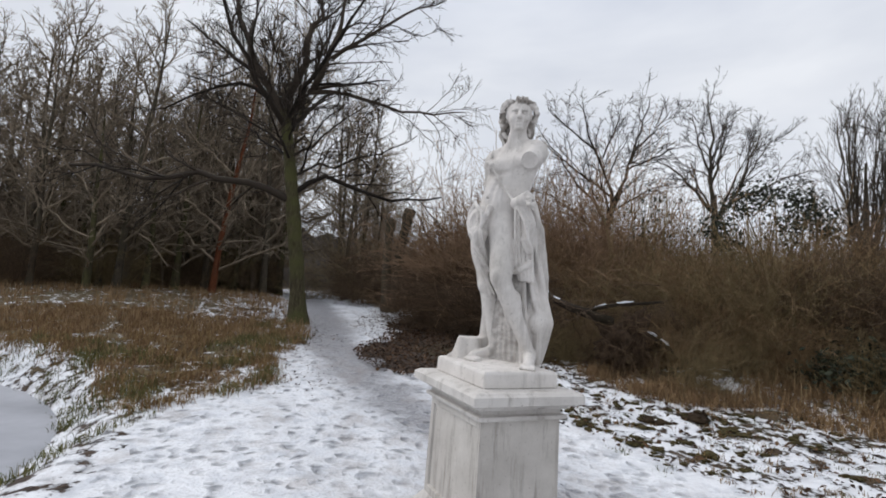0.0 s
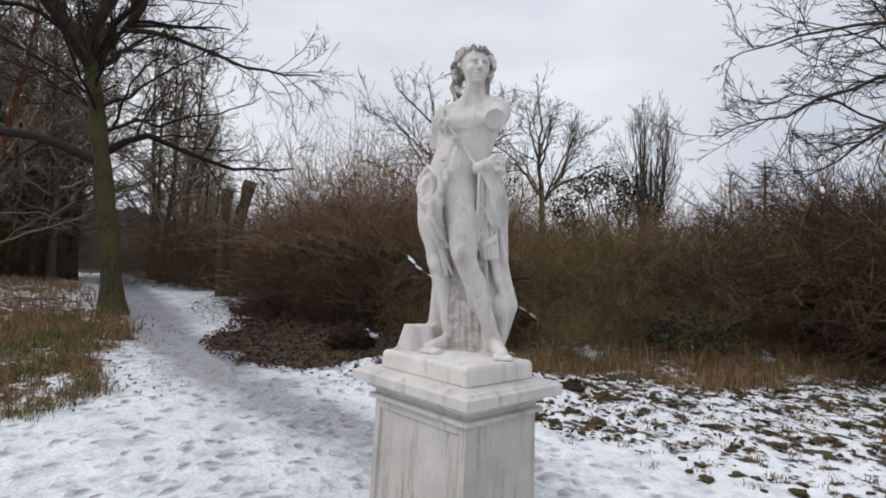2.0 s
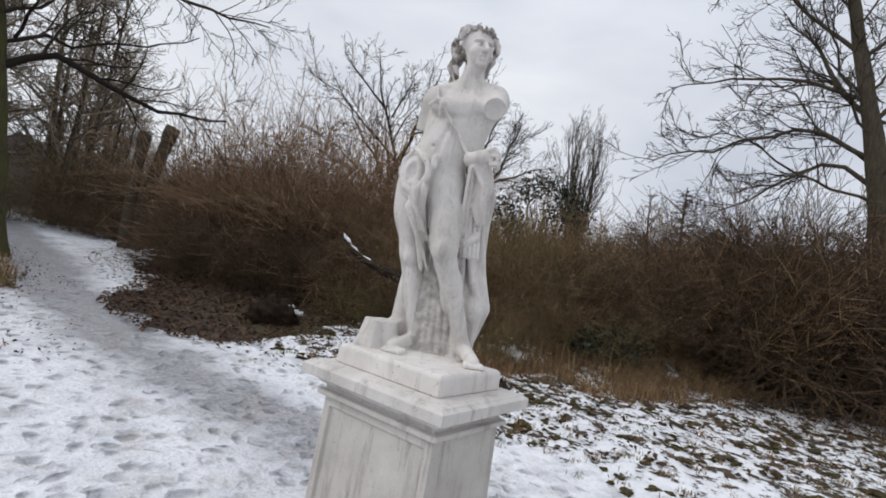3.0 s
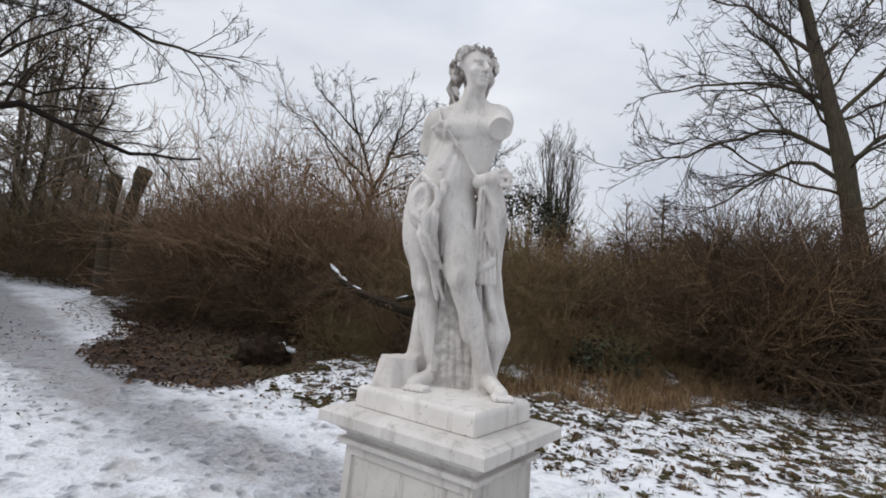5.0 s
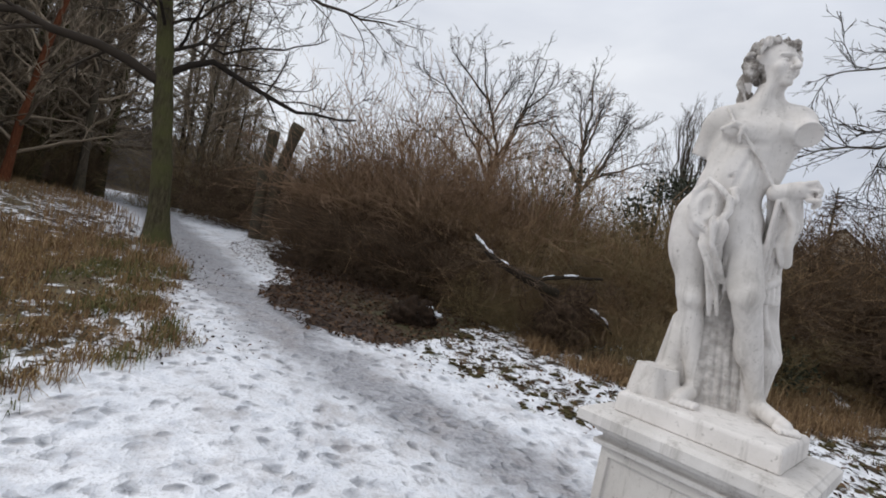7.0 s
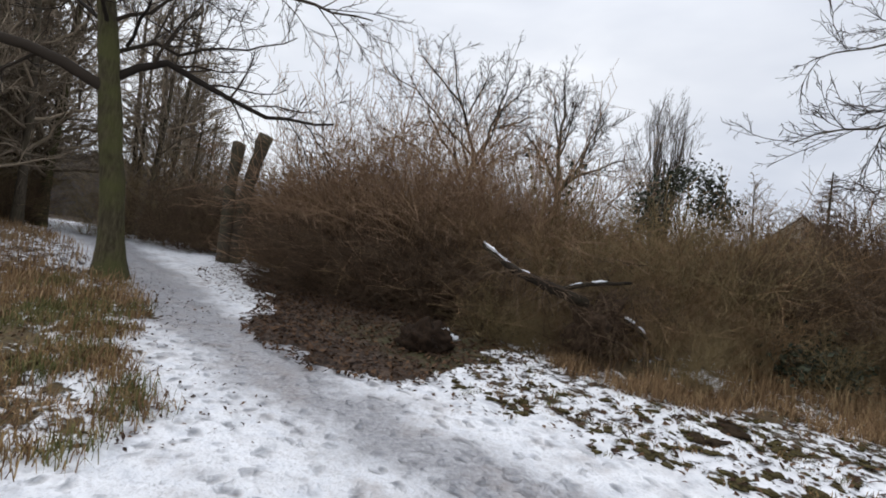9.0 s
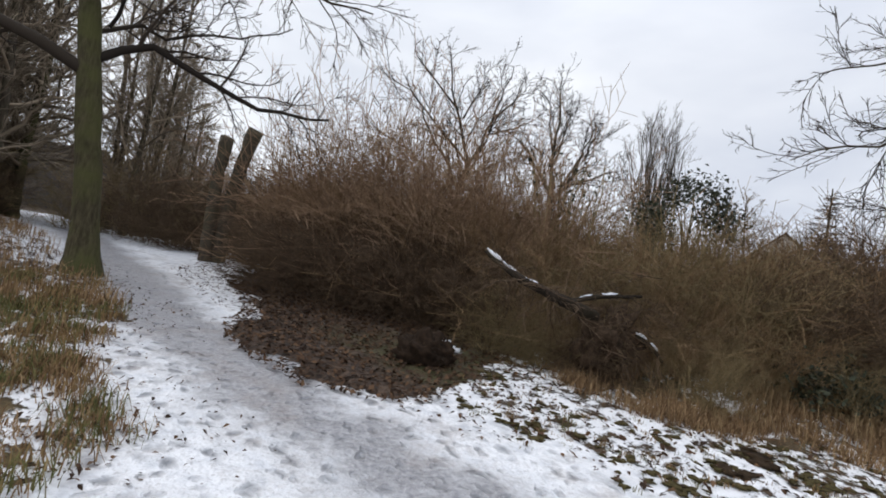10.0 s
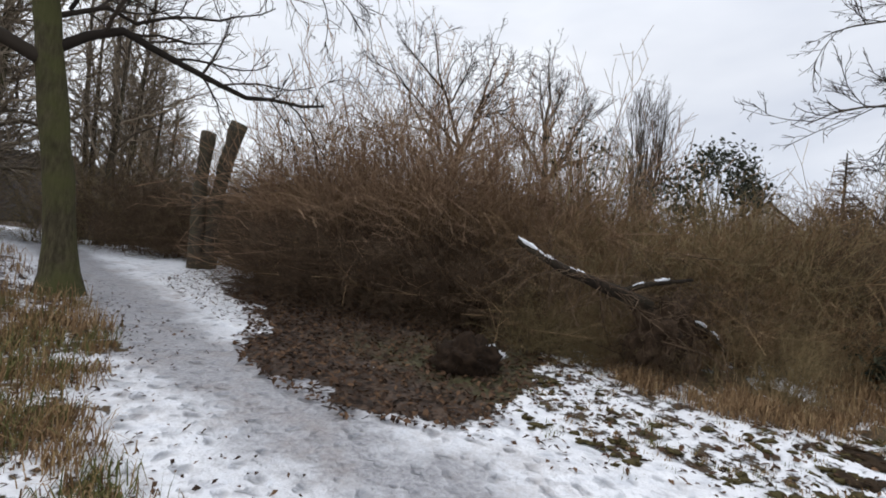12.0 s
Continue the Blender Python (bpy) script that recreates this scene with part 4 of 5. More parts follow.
# the broad tree behind the thicket on the far side
rng = np.random.default_rng(5)
R0 = (12.9, 6.1, 0.4)
r_trunk = [(0.1, -0.15, -0.4), (0.05, -0.05, 1.5), (-0.15, 0.2, 4.4), (-0.3, 0.5, 6.4), (-0.42, 0.8, 8.0), (-0.55, 1.1, 9.6)]
r_limbs = [
    ([(-0.28, 0.45, 6.2), (-0.5, 1.1, 7.0), (-0.7, 1.6, 8.3), (-0.9, 2.3, 9.0)], 0.12, 0.02),
    ([(-0.16, 0.2, 4.5), (-0.4, 0.9, 5.2), (-0.7, 1.5, 5.1), (-1.0, 2.5, 4.3), (-1.3, 3.3, 3.9)], 0.10, 0.018),
    ([(-0.2, 0.3, 5.2), (-0.6, 1.2, 5.9), (-1.2, 2.4, 5.9), (-1.8, 3.8, 5.4), (-2.2, 4.8, 5.3)], 0.10, 0.018),
    ([(-0.3, 0.5, 6.6), (-0.9, 1.6, 7.2), (-1.6, 3.0, 7.4), (-2.2, 4.4, 7.3)], 0.09, 0.018),
    ([(-0.42, 0.8, 7.8), (-1.0, 2.0, 9.2), (-1.6, 3.4, 10.4)], 0.09, 0.016),
    ([(-0.5, 1.0, 9.2), (-0.8, 1.6, 10.8), (-1.2, 2.2, 12.4)], 0.10, 0.016),
    ([(-0.5, 1.0, 9.3), (0.2, 0.6, 11.0), (0.6, 0.2, 12.6)], 0.10, 0.016),
    ([(-0.3, 0.5, 6.0), (0.4, -0.4, 7.4), (1.0, -1.6, 8.6), (1.4, -2.8, 9.6)], 0.10, 0.016),
    ([(-0.2, 0.3, 5.0), (0.2, -0.6, 5.8), (0.6, -1.8, 6.4), (0.8, -3.0, 6.6)], 0.09, 0.016),
    ([(-0.4, 0.7, 7.5), (0.6, 0.4, 8.9), (1.8, 0.2, 10.2)], 0.09, 0.016),
    ([(-0.3, 0.5, 6.3), (0.9, 1.2, 7.2), (2.2, 2.0, 8.2)], 0.08, 0.016),
]
r_limbs += wild_limbs(rng, r_trunk, 13, 0.42, 4.2, 0.075, 0.25)
r_limbs = [(p, 0.62 * a, 0.7 * b) for p, a, b in r_limbs]
tree_parts("tree", "broad bare tree standing behind the brown thicket", R0, (r_trunk, [0.34, 0.27, 0.23, 0.19, 0.15, 0.11]), r_limbs, rng, BUSHY, BARK_DARK, TWIG_DARK, 12, 7)

# two round-crowned trees on the skyline
rng = np.random.default_rng(21)
a_trunk = [(0, 0, -0.3), (0.1, 0, 2.0), (0.05, 0, 4.2), (0.3, 0, 5.6)]
a_limbs = [
    ([(0.3, 0, 5.5), (0.75, 0.0, 6.8), (1.3, 0.1, 8.2), (1.7, 0.2, 9.6), (1.9, 0.2, 10.6)], 0.085, 0.018),
    ([(0.25, 0, 5.3), (-0.1, 0.1, 6.6), (-0.7, 0.1, 7.9), (-1.1, 0.2, 9.2), (-1.3, 0.3, 10.3)], 0.080, 0.018),
    ([(-0.4, 0.1, 7.3), (0.1, -0.2, 8.5), (0.4, -0.3, 9.8)], 0.05, 0.014),
    ([(0.1, 0, 4.4), (-0.9, 0.2, 5.8), (-2.0, 0.3, 7.2), (-2.9, 0.3, 8.4)], 0.075, 0.016),
    ([(0.05, 0, 3.8), (-1.2, 0.1, 4.7), (-2.6, 0.0, 5.6), (-4.0, -0.2, 6.0)], 0.07, 0.015),
    ([(0.1, 0, 4.6), (0.0, 0.8, 6.4), (-0.2, 1.4, 8.2)], 0.07, 0.015),
    ([(0.2, 0, 4.8), (0.5, -0.9, 6.4), (0.6, -1.6, 8.0)], 0.07, 0.015),
    ([(0.9, 0, 7.0), (2.0, 0.1, 7.6), (3.0, 0.1, 8.2)], 0.05, 0.014),
    ([(0.2, 0, 5.0), (1.4, -0.3, 5.8), (2.6, -0.4, 6.4)], 0.05, 0.014),
    ([(-0.7, 0.1, 7.9), (-2.0, 0.4, 9.0), (-2.8, 0.6, 9.8)], 0.055, 0.014),
    ([(1.2, 0.1, 8.0), (2.4, 0.2, 9.2), (3.0, 0.3, 10.2)], 0.055, 0.014),
    ([(0.3, 0, 5.6), (-1.2, -0.4, 6.4), (-3.0, -0.8, 7.4), (-4.2, -1.0, 8.0)], 0.06, 0.014),
]
CROWN = [(11, 0.15, 1.0, 0.6, 0.50, 0.5, 6, 0.17, 0.03, 4, 0.013), (7, 0.2, 1.0, 0.65, 0.48, 0.6, 4, 0.17, 0.01, 3, 0.0095), (3, 0.3, 1.0, 0.6, 0.45, 0.7, 2, 0.15, 0.0, 3, 0.0075)]
tree_parts("tree", "bare round-crowned tree rising out of the thicket", (7.4, 22.4, 0.7), (a_trunk, [0.19, 0.16, 0.14, 0.12]), a_limbs, rng, CROWN, BARK_WET, TWIG_DARK, 9, 5)
rng = np.random.default_rng(22)
b_trunk = [(0, 0, -0.3), (0.05, 0, 2.5), (-0.05, 0, 4.6), (-0.15, 0, 6.0)]
b_limbs = [
    ([(-0.15, 0, 5.8), (-0.3, 0, 7.4), (-0.2, 0.1, 9.2), (-0.4, 0.1, 10.8)], 0.10, 0.018),
    ([(0.0, 0, 4.9), (0.9, 0.1, 6.2), (1.6, 0.1, 7.8), (2.1, 0.2, 9.4)], 0.10, 0.018),
    ([(0.3, 0, 5.4), (1.6, -0.2, 6.2), (3.0, -0.3, 7.0), (4.2, -0.3, 7.4)], 0.085, 0.016),
    ([(-0.1, 0, 5.2), (-1.1, 0.1, 6.3), (-2.0, 0.1, 7.2), (-3.0, 0.1, 7.6)], 0.085, 0.016),
    ([(-0.25, 0, 6.6), (0.4, 0.4, 8.2), (0.9, 0.8, 9.8)], 0.07, 0.016),
    ([(-0.2, 0, 6.2), (-1.0, -0.6, 7.8), (-1.7, -1.0, 9.2)], 0.07, 0.016),
    ([(0, 0, 5.0), (0.2, -1.2, 6.6), (0.3, -2.2, 8.0)], 0.07, 0.015),
    ([(0, 0, 5.0), (-0.2, 1.2, 6.6), (-0.3, 2.2, 8.0)], 0.07, 0.015),
    ([(0.6, 0, 5.8), (1.9, 0.4, 7.6), (2.9, 0.6, 9.0)], 0.06, 0.015),
]
tree_parts("tree", "bare tree with a wide crown against the grey sky", (12.4, 22.5, 0.8), (b_trunk, [0.21, 0.18, 0.16, 0.13]), b_limbs, rng, CROWN, BARK_DARK, TWIG_DARK, 9, 5)

# fan-shaped tree far off
rng = np.random.default_rng(23)
f_limbs = [([(0, 0, 2.4 + 0.25 * k), (0.16 * s * (5 - 0.3 * k), 0.3 * (k % 3 - 1), 6.0), (0.22 * s * (6 - 0.35 * k), 0.5 * (k % 3 - 1), 9.5), (0.24 * s * (7 - 0.4 * k), 0.6 * (k % 3 - 1), 13.2 + 0.12 * k)], 0.10, 0.02)
           for k in range(8) for s in (-1, 1)]
FAN = [(9, 0.15, 1.0, 0.42, 0.36, 0.5, 5, 0.10, 0.10, 3, 0.016), (5, 0.2, 1.0, 0.4, 0.45, 0.6, 3, 0.10, 0.08, 3, 0.012), (3, 0.3, 1.0, 0.4, 0.5, 0.7, 2, 0.1, 0.05, 3, 0.009)]
tree_parts("tree", "fan-shaped bare tree far beyond the thicket", (20.7, 24.2, 0.8), ([(0, 0, -0.5), (0, 0, 2), (0, 0, 6), (0, 0, 11)], [0.3, 0.26, 0.17, 0.06]), f_limbs, rng, FAN, BARK_GREY, TWIG_GREY, 8, 5).scale = (0.75, 0.75, 0.78)


# ---- woodland on the meadow's far side ----
WOODS = [(7, 0.15, 1.0, 0.7, 0.42, 0.5, 3, 0.18, 0.04, 3, 0.018), (5, 0.15, 1.0, 0.65, 0.62, 0.6, 1, 0.18, 0.02, 3, 0.014)]
wood_trees = []
for k, (h, lean, mat) in enumerate(((13, 0.3, BARK_DARK), (11, -0.5, BARK_GREEN), (14, 0.7, BARK_DARK), (9.5, 0.2, BARK_GREEN), (12, 1.0, BARK_RED))):
    rng = np.random.default_rng(40 + k)
    tr = [(0, 0, -0.4), (lean * 0.15, 0.1, h * 0.25), (lean * 0.55, 0.0, h * 0.5), (lean, 0.1, h * 0.75), (lean * 1.2, 0, h)]
    lm = wild_limbs(rng, tr, 26, 0.16, h * 0.30, 0.075, 0.35)
    wood_trees.append(tree_parts("tree", ("slim reddish-barked bare tree at the edge of the wood", "slim dark bare tree in the winter wood")[mat is not BARK_RED], (-12 - 2 * k, 34 + k, 0.2), (tr, [0.17, 0.14, 0.11, 0.07, 0.02]), lm, rng, WOODS, mat, TWIG_WOOD, 8, 4))
    tagged(wood_trees[-1], group="trees of the wood")
wood_trees[4].location = (-8.3, 18.7, 0.6)
wood_trees[4].scale = (0.75, 0.75, 0.75)
rnd = random.Random(8)
spots = []
while len(spots) < 150:
    f = rnd.random()
    if f < 0.42:
        x, y = rnd.uniform(-16, 1.5), rnd.uniform(26, 40)
    elif f < 0.72:
        x, y = rnd.uniform(-30, -11), rnd.uniform(18.5, 34)
    else:
        x, y = rnd.uniform(-5, 7), rnd.uniform(33, 44)
    turn, reach = math.atan2(y - 3.3, x + 1.7) + 0.045, float(np.interp(math.hypot(x + 1.7, y - 3.3), (12.8, 19, 30, 60), (10, 14.4, 23, 50)))
    edge = to_polygon(np.array(x), np.array(y), [(-20, 17), (-13, 20), (-8, 27), (-5, 26), (-2.2, 25.5), (2, 30), (8, 31), (10, 60), (-50, 60), (-50, 17)])
    if edge < 0 or (x > -4.0 and y < 33):
        continue
    x, y = -1.6 + reach * math.cos(turn), 3.27 + reach * math.sin(turn)
    if abs(x - float(track(y))) < 1.5 or any((x - a) ** 2 + (y - b) ** 2 < 0.7 for a, b in spots):
        continue
    spots.append((x, y))
for i, (x, y) in enumerate(spots):
    c = copy_thing(wood_trees[i % 4], pose(x, y, float(land(x, y)), 0, 0, rnd.uniform(0, 360)))
    s = 0.82 * rnd.uniform(0.80, 1.15) * float(np.interp(x, (-13, -10, -6.8, -4.5, -2, 1.4, 5), (0.80, 0.88, 1.08, 1.0, 0.80, 0.8, 0.8))) * float(np.interp((x + 1.6) / (y - 3.27), (-0.30, -0.16, -0.09, -0.03, 0.3), (1.0, 1.0, 0.85, 0.45, 0.42)))
    c.scale = (s, s, s * rnd.uniform(0.9, 1.1))

for i, (x, y, s) in enumerate(((16.2, 10.0, 0.32), (17.7, 13.1, 0.34), (19.3, 17.2, 0.39), (15.1, 20.0, 0.38))):
    c = copy_thing(wood_trees[(0, 3, 2)[i % 3]], pose(x, y, float(land(x, y)), 0, 0, 70 * i))
    c.scale = (s * 1.25, s * 1.25, s)
    tagged(c, "small bare tree behind the thicket", group="trees behind the thicket")


# ---- shrubs and thicket ----
def shrub(name, label, rng, stems, height, radius, lean, arch, mat, second=(9, 3), least=(0.006, 0.0042, 0.0034), thick=0.012):
    az = rng.uniform(0, 2 * np.pi, stems)
    r = radius * np.sqrt(rng.uniform(0, 1, stems))
    start = np.stack([r * np.cos(az), r * np.sin(az), np.full(stems, -0.15)], 1)
    az2 = az + rng.normal(0, 0.7, stems)
    tilt = np.abs(rng.normal(lean, 0.3, stems))
    way = np.stack([np.sin(tilt) * np.cos(az2), np.sin(tilt) * np.sin(az2), np.cos(tilt)], 1)
    p, w = grow(rng, start, way, height * rng.uniform(0.6, 1.12, stems), np.full(stems, thick) * rng.uniform(0.6, 1.3, stems), 6, 0.19, arch)
    pieces = [tubes(p, np.maximum(w, least[0]), 3)]
    p, w = grow(rng, *fork(rng, p, w, second[0], 0.1, 1.0, 0.65, 0.42, 0.6, least[1]), 2, 0.2, arch * 0.5)
    pieces.append(tubes(p, np.maximum(w, least[1]), 3))
    p, w = grow(rng, *fork(rng, p, w, second[1], 0.1, 1.0, 0.7, 0.62, 0.7, least[2]), 1, 0.3, 0)
    pieces.append(tubes(p, np.maximum(w, least[2]), 3))
    ob = new(name)
    link_mesh("wood", *pieces[0], mat, ob)
    link_mesh("crown", *merge(pieces[1:]), mat, ob)
    return tagged(ob, label, "shrub", "shrubs of the thicket")


kinds = [
    shrub("shrub", "dense tangle of bare brown twigs", np.random.default_rng(60), 52, 2.9, 0.8, 0.38, -0.035, TWIG_BROWN),
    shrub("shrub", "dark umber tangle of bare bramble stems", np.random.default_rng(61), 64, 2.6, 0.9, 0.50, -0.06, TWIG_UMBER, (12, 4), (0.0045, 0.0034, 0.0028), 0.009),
    shrub("shrub", "upright bare shrub with reddish twig tips", np.random.default_rng(62), 48, 3.3, 0.8, 0.36, 0.0, TWIG_RED),
    shrub("shrub", "bare olive-brown shrub with arching stems", np.random.default_rng(63), 50, 2.8, 0.7, 0.40, -0.03, TWIG_OLIVE),
    shrub("shrub", "matted brown brush over the leaf litter, coloured dark as in shade", np.random.default_rng(64), 60, 2.5, 1.0, 0.55, -0.09, TWIG_SHADE, (13, 4), (0.0045, 0.0034, 0.0028), 0.009),
]
used = [False] * 5


def plant(kind, x, y, s=1.0, sz=1.0):
    m = pose(x, y, float(land(x, y)), 0, 0, (x * 91 + y * 57) % 360)
    if not used[kind]:
        used[kind] = True
        ob = kinds[kind]
        ob.matrix_world = m
    else:
        ob = copy_thing(kinds[kind], m)
    ob.scale = (s, s, s * sz)


rnd = random.Random(17)
rows = [
    # the dark bank of brambles behind the leaf litter
    (1, 0.4, 14.1, 0.77), (1, 1.0, 13.0, 0.74), (1, 1.6, 12.1, 0.75), (1, 2.3, 11.2, 0.72), (1, 3.0, 10.7, 0.72), (1, -0.0, 15.7, 0.73), (0, 3.7, 10.3, 0.76),
    (0, 1.2, 14.3, 0.81), (0, 2.1, 13.2, 0.85), (0, 2.9, 12.2, 0.86), (0, 3.8, 11.4, 0.86), (2, 3.3, 13.0, 1.16), (2, 4.3, 12.3, 1.16), (2, 2.4, 14.5, 1.15), (2, 4.3, 14.2, 1.15), (2, 2.9, 15.9, 1.14),
    (2, 3.9, 11.9, 1.01), (2, 1.8, 15.2, 1.00), (0, 2.1, 16.5, 0.99), (0, 3.7, 15.2, 1.07), (2, 4.9, 16.7, 1.06), (3, 4.6, 10.6, 0.79), (3, 5.1, 11.6, 0.85), (2, 5.4, 13.3, 1.15), (0, 4.9, 15.2, 0.91), (2, 6.0, 15.1, 1.14), (3, 6.4, 12.5, 0.84), (0, 7.2, 13.8, 0.87), (0, 8.4, 15.2, 0.91),
    # matted brush hanging over the leaf litter, its twigs coloured dark for the shade there
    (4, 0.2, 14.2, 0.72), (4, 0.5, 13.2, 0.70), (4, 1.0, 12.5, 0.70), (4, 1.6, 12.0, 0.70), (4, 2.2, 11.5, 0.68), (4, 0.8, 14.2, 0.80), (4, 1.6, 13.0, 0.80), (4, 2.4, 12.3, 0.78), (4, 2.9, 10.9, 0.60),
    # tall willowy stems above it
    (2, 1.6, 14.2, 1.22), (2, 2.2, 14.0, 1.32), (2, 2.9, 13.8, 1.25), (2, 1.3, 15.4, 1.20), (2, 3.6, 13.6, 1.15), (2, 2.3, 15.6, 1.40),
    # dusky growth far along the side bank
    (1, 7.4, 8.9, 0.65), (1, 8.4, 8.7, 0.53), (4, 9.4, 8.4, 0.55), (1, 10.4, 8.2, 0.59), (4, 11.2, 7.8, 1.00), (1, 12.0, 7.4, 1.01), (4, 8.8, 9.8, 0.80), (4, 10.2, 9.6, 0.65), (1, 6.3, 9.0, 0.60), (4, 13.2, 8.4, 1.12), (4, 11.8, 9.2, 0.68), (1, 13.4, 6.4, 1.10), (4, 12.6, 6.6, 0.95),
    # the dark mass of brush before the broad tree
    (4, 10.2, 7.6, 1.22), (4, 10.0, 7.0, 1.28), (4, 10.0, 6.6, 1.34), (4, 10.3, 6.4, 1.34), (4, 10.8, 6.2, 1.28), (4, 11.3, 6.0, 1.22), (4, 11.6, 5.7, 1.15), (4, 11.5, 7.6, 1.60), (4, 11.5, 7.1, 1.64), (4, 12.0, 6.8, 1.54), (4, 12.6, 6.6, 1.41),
    (0, 6.8, 8.5, 0.80), (0, 7.6, 9.0, 0.82), (3, 6.2, 8.9, 0.75),
    # the side bank, nearer
    (3, 4.3, 9.2, 0.66), (3, 3.6, 9.5, 0.57), (3, 5.1, 8.7, 0.71), (0, 4.7, 9.1, 0.65), (1, 4.2, 8.6, 0.55), (0, 5.6, 8.9, 0.71), (3, 5.4, 8.2, 0.61), (1, 6.4, 8.6, 0.63), (1, 6.6, 7.8, 0.70), (0, 7.1, 9.5, 0.62),
    (1, 7.4, 8.0, 0.69), (1, 7.9, 7.4, 0.69), (0, 8.3, 8.6, 0.65), (1, 8.9, 7.4, 0.78), (0, 9.4, 6.5, 1.00), (1, 10.2, 6.8, 1.12), (3, 6.0, 9.9, 0.72), (0, 7.4, 9.3, 0.75), (0, 8.7, 8.9, 0.43), (1, 10.2, 9.4, 0.75),
    (2, 9.4, 10.9, 0.74), (2, 11.3, 9.4, 0.41), (1, 11.7, 8.2, 1.33), (1, 11.4, 6.2, 1.13), (1, 10.7, 5.5, 0.64), (2, 8.2, 11.6, 0.74), (2, 10.3, 13.2, 0.80), (2, 13.0, 11.3, 0.41), (2, 13.6, 9.6, 1.00), (0, 12.8, 6.2, 0.91),
    # brush along the edge of the snow field
    (3, 2.2, 9.3, 0.32), (3, 2.6, 8.8, 0.27), (0, 3.1, 9.1, 0.36), (1, 3.0, 8.4, 0.25), (1, 9.1, 9.1, 0.92), (1, 9.6, 8.4, 0.97), (1, 8.6, 8.0, 0.81), (3, 3.3, 8.7, 0.31), (0, 3.9, 8.0, 0.31), (3, 3.9, 7.3, 0.31), (0, 4.6, 8.2, 0.37), (3, 4.5, 7.7, 0.29), (0, 5.2, 7.4, 0.36), (3, 5.9, 7.0, 0.35), (0, 6.8, 7.3, 0.27), (3, 7.7, 6.9, 0.27), (0, 8.7, 6.7, 1.00),
    # dark brush beside the pollard
    (1, -2.1, 19.6, 0.60), (1, 0.1, 18.2, 0.70), (1, -1.4, 20.9, 1.14), (1, 0.2, 20.0, 1.22), (0, 0.9, 19.5, 1.14), (1, -2.7, 21.5, 1.14), (1, 1.7, 20.7, 1.30),
    # dark growth along the foot of the wood
    (3, -4.4, 24.0, 1.10), (3, -8.8, 24.0, 1.10), (3, -10.2, 22.6, 1.00), (3, -11.6, 21.0, 1.00), (3, -13.8, 18.0, 0.90), (1, -15.0, 16.8, 0.90), (3, -16.6, 15.6, 0.90), (1, -18.2, 14.8, 0.90), (3, -9.4, 21.2, 0.70), (3, -12.0, 17.4, 0.60),
    # low growth under the wood
    (1, -0.8, 19.8, 0.60), (3, -1.7, 20.2, 0.69), (3, 0.1, 18.3, 0.76), (3, 1.1, 16.9, 0.76), (0, 1.6, 18.4, 0.80), (3, -2.7, 22.1, 0.76), (3, -0.7, 22.6, 0.84), (3, -5.5, 22.8, 0.76), (3, 1.5, 21.5, 0.92),
    (1, -8.1, 22.3, 0.69), (1, -9.8, 19.9, 0.69), (3, -11.3, 17.7, 0.76), (1, -13.1, 15.9, 0.76), (3, -15.3, 14.6, 0.76), (1, -10.9, 21.8, 0.84), (3, -13.1, 19.3, 0.84), (1, -15.3, 17.3, 0.84), (3, -17.7, 15.7, 0.84),
]
for kind, x, y, s in rows:
    plant(kind, x, y, s * rnd.uniform(0.93, 1.07), rnd.uniform(0.92, 1.08))


# ---- pollard, cut off at head height and a half ----
def build_pollard():
    ob = new("tree_stump")
    ob.location = (-1.46, 17.0, 0.72)
    ob.scale = (0.76, 0.76, 0.76)
    rng = np.random.default_rng(3)
    for pts, rad in (([(-0.22, 0, -0.3), (-0.30, 0, 1.2), (-0.36, 0, 2.6), (-0.28, 0, 4.15)], [0.25, 0.20, 0.18, 0.19]), ([(0.10, 0.1, -0.3), (0.10, 0.1, 1.4), (0.20, 0.05, 2.8), (0.50, 0.0, 4.6)], [0.28, 0.22, 0.20, 0.21])):
        p = smooth_line(pts, 14)
        r = np.interp(np.linspace(0, 1, 14), np.linspace(0, 1, 4), rad)
        r[-2:] *= 1.18
        p = np.concatenate([p, p[-1:] + [[0.02, 0, 0.03]]])
        r = np.concatenate([r, [0.02]])
        v, q = tubes(p[None], r[None], 12)
        v = v + np.array([noise.noise_vector(Vector(c) * 3.0) for c in v]) * 0.05
        link_mesh("trunk", v, q, BARK_DARK, ob)
    tagged(ob, "twin-stemmed pollarded trunk sawn off above head height", "tree stump")


build_pollard()


